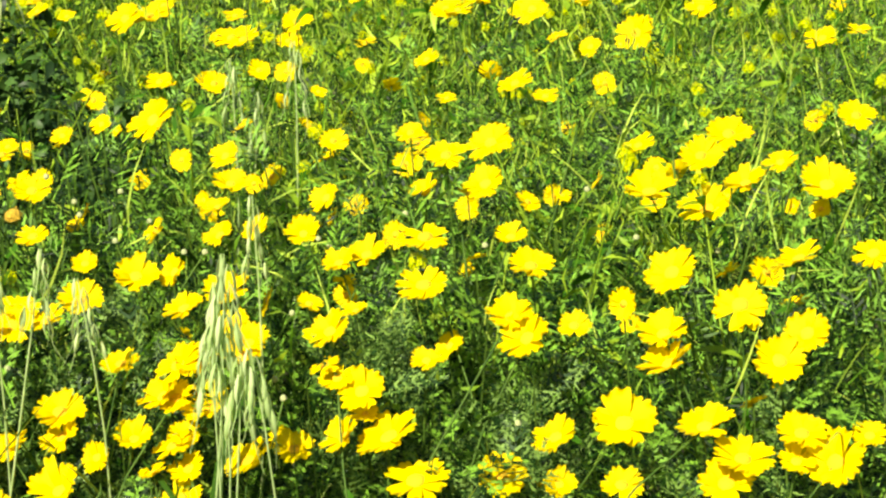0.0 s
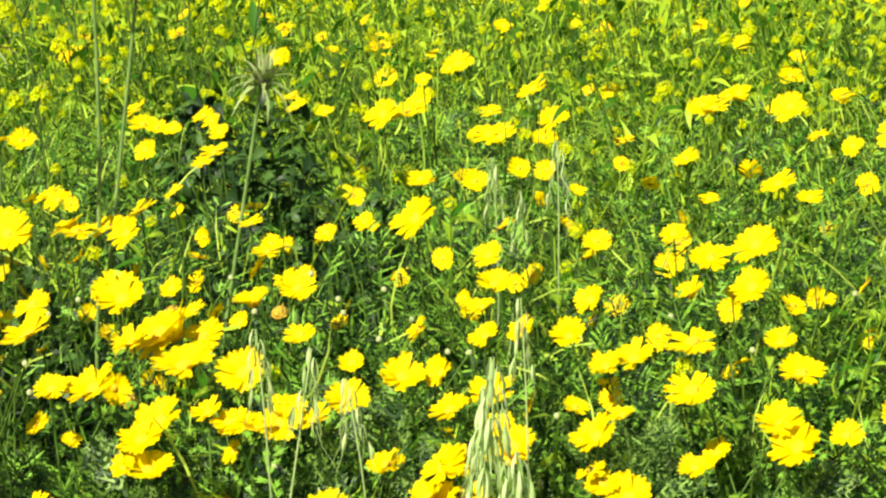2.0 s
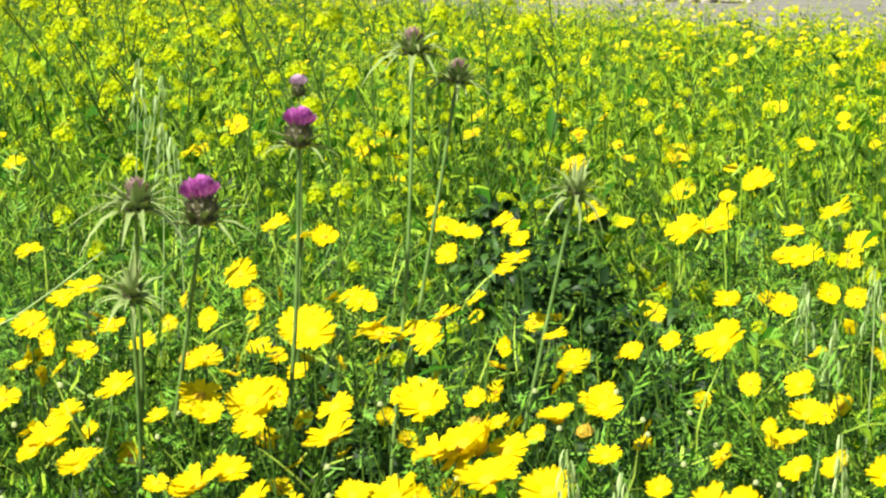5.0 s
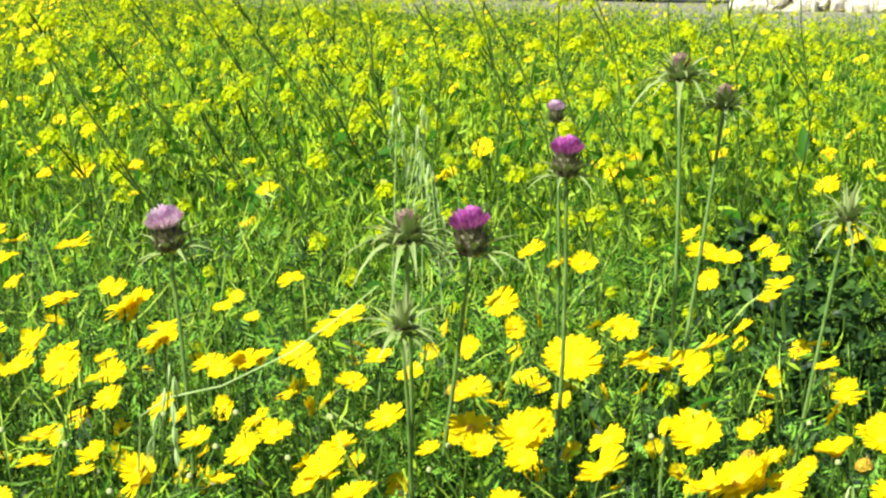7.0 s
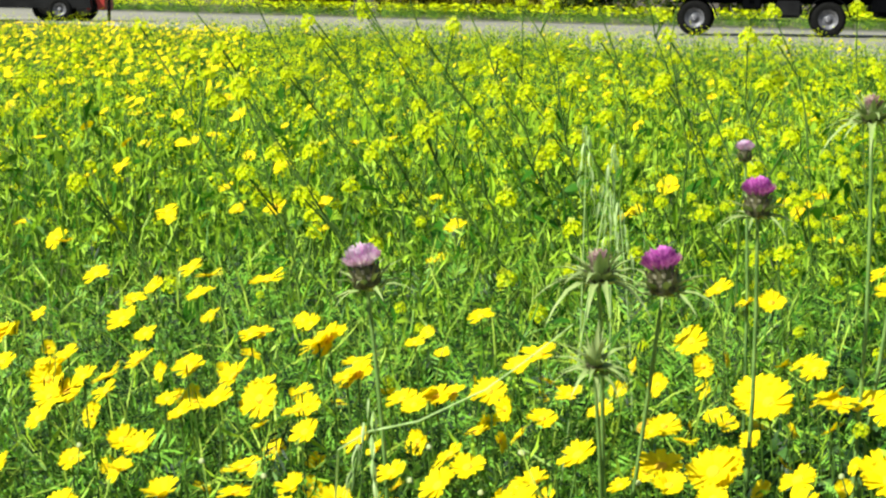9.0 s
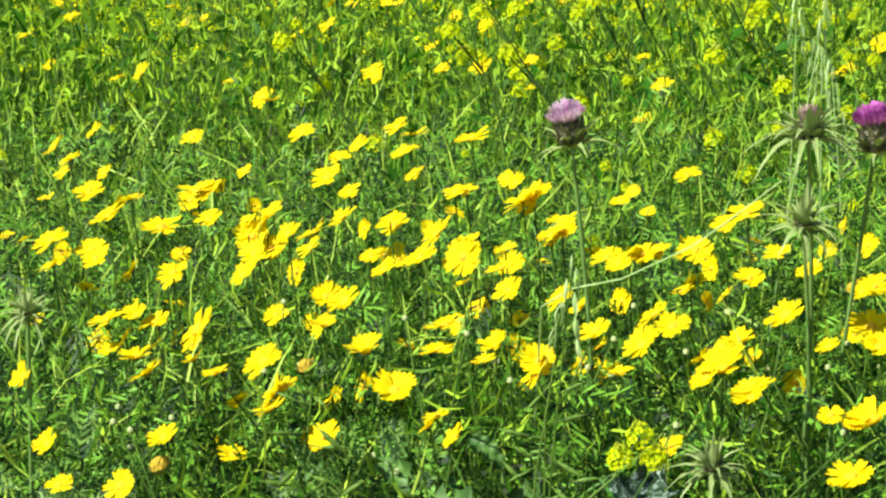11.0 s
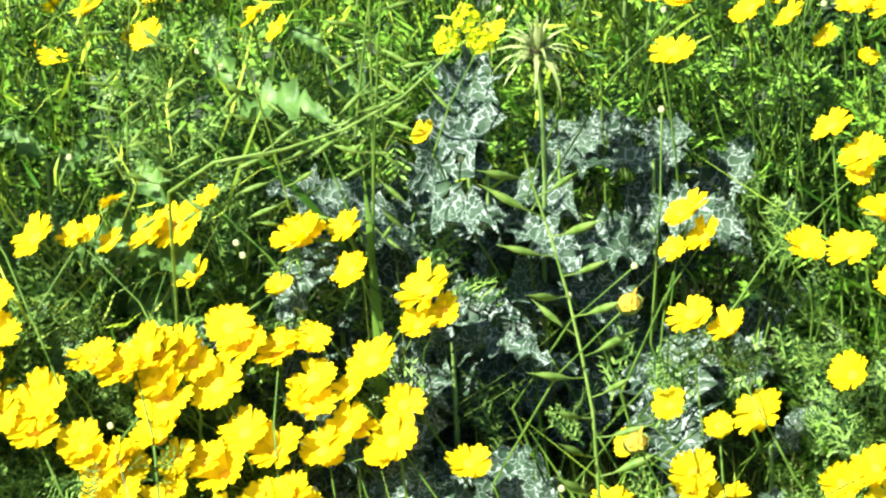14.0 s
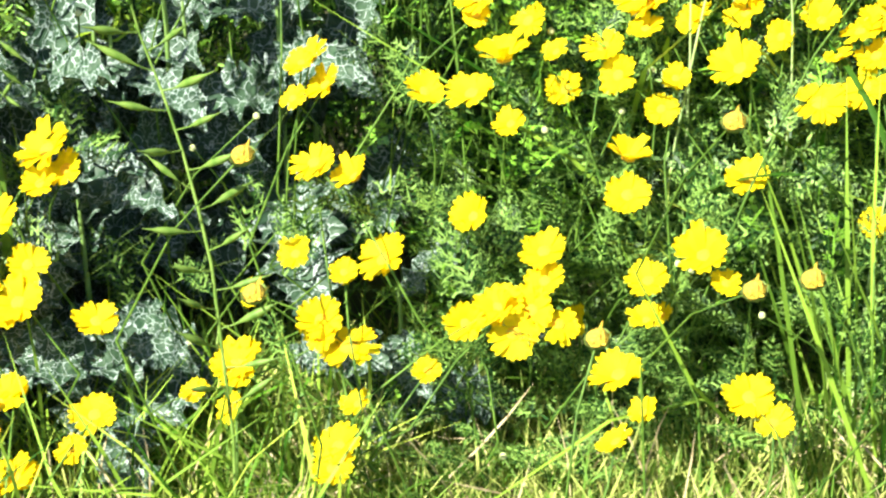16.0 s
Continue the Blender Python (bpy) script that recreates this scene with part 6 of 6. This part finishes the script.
# ---- roadside: truck, parked car, rubble, trees ----
def box(lo, hi, bevel=0.0):
    bm = bmesh.new()
    bmesh.ops.create_cube(bm, size=1.0)
    lo, hi = Vector(lo), Vector(hi)
    for v in bm.verts:
        v.co = Vector(((v.co[k] + 0.5) * (hi[k] - lo[k]) + lo[k] for k in range(3)))
    if bevel:
        bmesh.ops.bevel(bm, geom=bm.edges[:], offset=bevel, segments=2, affect="EDGES")
    return bm


def part_bm(name, bm, material, parent, m=None, label=""):
    me = bpy.data.meshes.new(name)
    bm.to_mesh(me)
    bm.free()
    me.materials.append(material)
    return part(name, me, parent, m, label)


def lathe(profile, sides=28):
    """Turned about y; profile of (radius, y)."""
    n = len(profile)
    v = [(r * math.cos(2 * math.pi * k / sides), yy, r * math.sin(2 * math.pi * k / sides)) for k in range(sides) for r, yy in profile]
    q = [(k * n + i, k * n + i + 1, (k + 1) % sides * n + i + 1, (k + 1) % sides * n + i) for k in range(sides) for i in range(n - 1)]
    return np.array(v), quads(q)


TYRE = Soup().add(*lathe([(0.22, -0.10), (0.30, -0.125), (0.37, -0.11), (0.392, -0.07), (0.395, 0.07), (0.37, 0.11), (0.30, 0.125), (0.22, 0.10)])).mesh("tyre", [M_TYRE])
RIM = Soup().add(*lathe([(0.0, -0.05), (0.07, -0.055), (0.08, -0.02), (0.16, -0.03), (0.20, -0.085), (0.235, -0.10), (0.235, 0.08)])).mesh("rim", [M_RIM])


def wheel(parent, x, y, z, size=1.0):
    w = part("wheel", TYRE, parent, np.array(Matrix.Translation((x, y, z)) @ Matrix.Scale(size, 4)))
    part("rim", RIM, w, label="grey steel rim")


def truck():
    g = float(ground_z(7, 50.5)) + 0.03
    ob = thing("truck", "parked black lorry with grey steel wheels on the road", "truck", (5.50, 50.72, g))
    ob.rotation_euler.z = -math.atan2(0.40, 2.89)
    for x in (0.0, 2.92):
        for y in (0.0, 2.0):
            wheel(ob, x, y, 0.395)
        part_bm("axle", box((x - 0.05, 0.1, 0.34), (x + 0.05, 1.9, 0.45), 0.01), M_TRUCK, ob)
        for y in (0.0,):
            arc = [(math.cos(t) * 0.47, math.sin(t) * 0.47) for t in np.linspace(0.1, math.pi - 0.1, 11)]
            v = [(x + cx, yy, 0.395 + cz) for cx, cz in arc for yy in (-0.16, 0.16)] + [(x + cx * 1.06, yy, 0.395 + cz * 1.06) for cx, cz in arc for yy in (-0.16, 0.16)]
            n = len(arc)
            q = [(2 * i, 2 * i + 1, 2 * i + 3, 2 * i + 2) for i in range(n - 1)] + [(2 * n + 2 * i, 2 * n + 2 * i + 2, 2 * n + 2 * i + 3, 2 * n + 2 * i + 1) for i in range(n - 1)]
            q += [(2 * i, 2 * i + 2, 2 * n + 2 * i + 2, 2 * n + 2 * i) for i in range(n - 1)]
            part("mudguard", Soup().add(v, quads(q)).mesh("mudguard", [M_TRUCK]), ob)
    part_bm("chassis", box((-0.5, 0.5, 0.72), (5.2, 1.5, 0.92), 0.02), M_TRUCK, ob)
    part_bm("cargo_box", box((-0.62, -0.12, 0.96), (3.75, 2.12, 3.1), 0.03), M_TRUCK, ob)
    part_bm("side_stripe", box((-0.3, -0.135, 1.00), (2.15, -0.122, 1.05)), M_STRIPE, ob, label="thin yellow side stripe")
    part_bm("tank", box((1.75, -0.05, 0.42), (2.35, 0.5, 0.80), 0.06), M_HULL, ob, label="dark grey tank")
    part_bm("tool_box", box((1.05, -0.05, 0.60), (1.45, 0.4, 0.90), 0.02), M_TRUCK, ob)
    part_bm("side_marker", box((1.12, -0.14, 0.84), (1.22, -0.12, 0.90)), M_STRIPE, ob, label="small amber side marker")
    part_bm("cab", box((3.85, -0.08, 0.45), (5.55, 2.08, 2.6), 0.12), M_TRUCK, ob)
    part_bm("cab_window", box((4.2, -0.10, 1.55), (5.1, -0.085, 2.25), 0.005), M_WIN, ob)
    part_bm("bumper", box((5.5, -0.05, 0.35), (5.68, 2.05, 0.62), 0.04), M_HULL, ob)
    part_bm("rear_bumper", box((-0.7, 0.0, 0.45), (-0.6, 2.0, 0.58), 0.02), M_HULL, ob)


truck()


def parked_car():
    g = float(ground_z(-11, 59)) + 0.03
    ob = thing("parked_car", "dark grey car parked beside the road", "car", (-13.2, 59.3, g))
    prof = [(0, 0.32), (0.05, 0.62), (0.5, 0.72), (1.0, 0.80), (1.55, 1.28), (2.9, 1.32), (3.5, 0.90), (3.95, 0.82), (4.0, 0.35)]
    n = len(prof)
    v = [(x, y, z) for y in (0.0, 0.12, 1.48, 1.6) for x, z in [(px, pz - (0.05 if y in (0.0, 1.6) and pz > 0.5 else 0)) for px, pz in prof]]
    q = [(j * n + i, j * n + i + 1, (j + 1) * n + i + 1, (j + 1) * n + i) for j in range(3) for i in range(n - 1)]
    s = Soup().add(v, quads(q))
    for j in (0, 3):
        s.add([v[j * n + i] for i in range(n)], [(0, i, i + 1) for i in range(1, n - 1)])
    part("body", s.mesh("body", [M_HULL], False), ob)
    part_bm("side_window", box((1.5, -0.012, 0.86), (3.2, 0.0, 1.18), 0.004), M_WIN, ob)
    for x in (0.75, 3.2):
        for y in (0.02, 1.58):
            wheel(ob, x, y, 0.31, 0.78)


parked_car()


def red_trailer():
    g = float(ground_z(-9, 60)) + 0.03
    ob = thing("farm_trailer", "dark farm trailer with a red tailboard by the road", "trailer", (-9.95, 60.4, g))
    part_bm("bed", box((-0.9, -0.6, 0.55), (0.55, 0.9, 1.5), 0.02), M_TRUCK, ob)
    part_bm("tailboard", box((0.56, -0.62, 0.30), (1.05, 0.9, 1.6), 0.02), M_RED, ob, label="faded red tailboard")
    part_bm("post", box((1.10, -0.55, 0.0), (1.18, -0.47, 1.7), 0.01), M_TRUCK, ob)
    for x in (-0.5, 0.5):
        wheel(ob, x, -0.55, 0.36, 0.92)


red_trailer()


def stone_mesh(seed):
    bm = bmesh.new()
    bmesh.ops.create_icosphere(bm, subdivisions=2, radius=1.0)
    off = Vector((seed * 7.1, seed * 3.3, 0))
    for v in bm.verts:
        d = v.co.normalized()
        q = Vector([max(-0.72, min(0.72, c)) for c in d]) * 1.25
        v.co = q * (1 + 0.28 * noise.noise(d * 1.6 + off))
    me = bpy.data.meshes.new("stone")
    bm.to_mesh(me)
    bm.free()
    me.materials.append(M_STONE)
    return me


def rubble():
    rng = np.random.default_rng(64)
    g = float(ground_z(10.5, 44))
    ob = thing("rubble_heap", "heap of pale broken limestone blocks at the roadside", "stones", (11.6, 43.8, g))
    kinds = [stone_mesh(k) for k in range(6)]
    for k in range(290):
        a, d = rng.uniform(0, 6.28), math.sqrt(rng.random())
        px, py = 2.5 * d * math.cos(a), 1.2 * d * math.sin(a)
        h = 0.78 * max(0.0, 1 - d ** 1.3)
        s = rng.uniform(0.07, 0.155)
        m = Matrix.Translation((px, py, h + s * 0.5)) @ Euler(rng.uniform(0, 6.28, 3)).to_matrix().to_4x4() @ Matrix.Diagonal((s * 1.3, s, s * 0.75, 1))
        part("stone", kinds[k % 6], ob, np.array(m))
    core = Soup().add(*dome(1.0, 1.0, 16, 4, 0.05))
    part("gravel_core", core.mesh("gravel_core", [M_STONE]), ob, np.diag([2.1, 0.95, 0.62, 1]))


rubble()


def leaf_spray(seed, n=260):
    """A ragged clump of small leaves, about one metre across."""
    rng = np.random.default_rng(seed)
    p = rng.normal(0, 1, (n, 3))
    p *= (rng.random(n) ** 0.4 / np.linalg.norm(p, axis=1))[:, None] * [0.62, 0.62, 0.45]
    s = Soup()
    one = (np.array([(0, -0.5, 0), (0.28, 0, 0.06), (0, 0.55, 0), (-0.28, 0, 0.06)]), np.array([(0, 1, 2), (0, 2, 3)]), np.zeros(2, int))
    scatter(s, one, many(p, rng, rng.uniform(0.10, 0.2, n), 0.9))
    return s.proto()


SPRAYS = [leaf_spray(k) for k in range(4)]


def tree(x, y, height, spread, low, seed, leaf=M_TREELEAF, label="dark green roadside tree with a low spreading crown"):
    rng = np.random.default_rng(seed)
    g = float(ground_z(x, y))
    ob = thing("tree", label, "tree", (x, y, g), "roadside trees")
    t = np.linspace(0, 1, 6)
    trunk = np.stack([0.25 * np.sin(t * 2 + seed), 0.1 * t, t * height * 0.6], 1)
    part("trunk", Soup().add(*tube(trunk, np.linspace(0.24, 0.08, 6), 9)).mesh("trunk", [M_BARK]), ob)
    crown, pl = Soup(), []
    for k in range(6):
        a = k * 1.05 + rng.normal(0, 0.2)
        end = np.array([math.cos(a) * spread * 0.7, math.sin(a) * spread * 0.5, height * rng.uniform(0.5, 0.85)])
        st = trunk[2 + k % 3]
        part("limb", Soup().add(*tube([st, (st + end) / 2 + [0, 0, 0.2], end], [0.09, 0.06, 0.025], 6)).mesh("limb", [M_BARK]), ob)
    for k in range(44):
        a, u = rng.uniform(0, 6.28), rng.random()
        rr = spread * math.sqrt(rng.random()) * (0.5 + 0.5 * math.sin(math.pi * (0.15 + 0.75 * u)))
        pl.append((math.cos(a) * rr, math.sin(a) * rr, low + (height - low) * u))
    mm = many(np.array(pl), rng, rng.uniform(1.0, 1.7, len(pl)), 0.3)
    for k in range(4):
        scatter(crown, SPRAYS[k], mm[k::4])
    part("crown", crown.mesh("crown", [leaf], False), ob)


rng = np.random.default_rng(90)
for k in range(22):
    u = k / 21
    x, y = -30 + 66 * u + rng.normal(0, 0.8), 112 - 40 * u + rng.normal(0, 1.5)
    tall, wide, low = rng.uniform(4.5, 7.5), rng.uniform(2.2, 3.2), rng.choice([0.0, 0.3, 0.9])
    if 0.21 < u < 0.36:
        continue
    if 0.36 < u < 0.55:
        tree(x, y, tall * 0.7, wide, 0.0, 900 + k, M_OLIVE, "olive-yellow bushy roadside tree leafy to the ground")
    else:
        tree(x, y, tall, wide, low, 900 + k)


def bank():
    """A low grey retaining wall behind the trees, coping on top."""
    n = 24
    t = np.linspace(0, 1, n)
    x, y = -45 + 100 * t, 128 - 42 * t
    z0 = ground_z(x, y) - 0.3
    rows = [(0, 0.0), (0, 2.6), (0.5, 2.6), (0.5, 0.0)]
    v = np.concatenate([np.stack([x + dy * 0.4, y + dy, z0 + h], 1) for dy, h in rows])
    q = [(j * n + i, j * n + i + 1, (j + 1) * n + i + 1, (j + 1) * n + i) for j in range(3) for i in range(n - 1)]
    tagged(new("wall_roadside", Soup().add(v, quads(q)).mesh("wall_roadside", [M_WALL])), "weathered grey wall beyond the road", "wall", kind="structure")


bank()

verge = Soup()
u, w = rng.random(1500), rng.random(1500)
fx, fy = np.array([36, 10.9, -10.7, -50.0])[::-1], np.array([47, 62, 87, 130.0])[::-1]
px = -48 + 84 * u
py = np.interp(px, fx, fy) + 1 + 9 * w
mm = many(np.stack([px, py, ground_z(px, py)], 1), rng, rng.uniform(0.5, 0.95, len(px)), 0.1)
for k in range(4):
    scatter(verge, FAR[k], mm[k::4] * np.array([2.0, 2.0, 1.0, 1.0])[None, None, :])
u, w = rng.random(3600), rng.random(3600)
px = -48 + 84 * u
py = np.interp(px, fx, fy) + 1 + 9 * w
heads = many(np.stack([px, py, ground_z(px, py) + rng.uniform(0.25, 0.5, len(px))], 1), rng, rng.uniform(0.10, 0.20, len(px)), 0.3)
scatter(verge, (TINY[0], TINY[1], np.ones(len(TINY[1]), int)), heads)
tagged(new("verge_plants", verge.mesh("verge_plants", MUST_MATS, False)), "yellow-flowering verge across the road", "verge", kind="stuff")
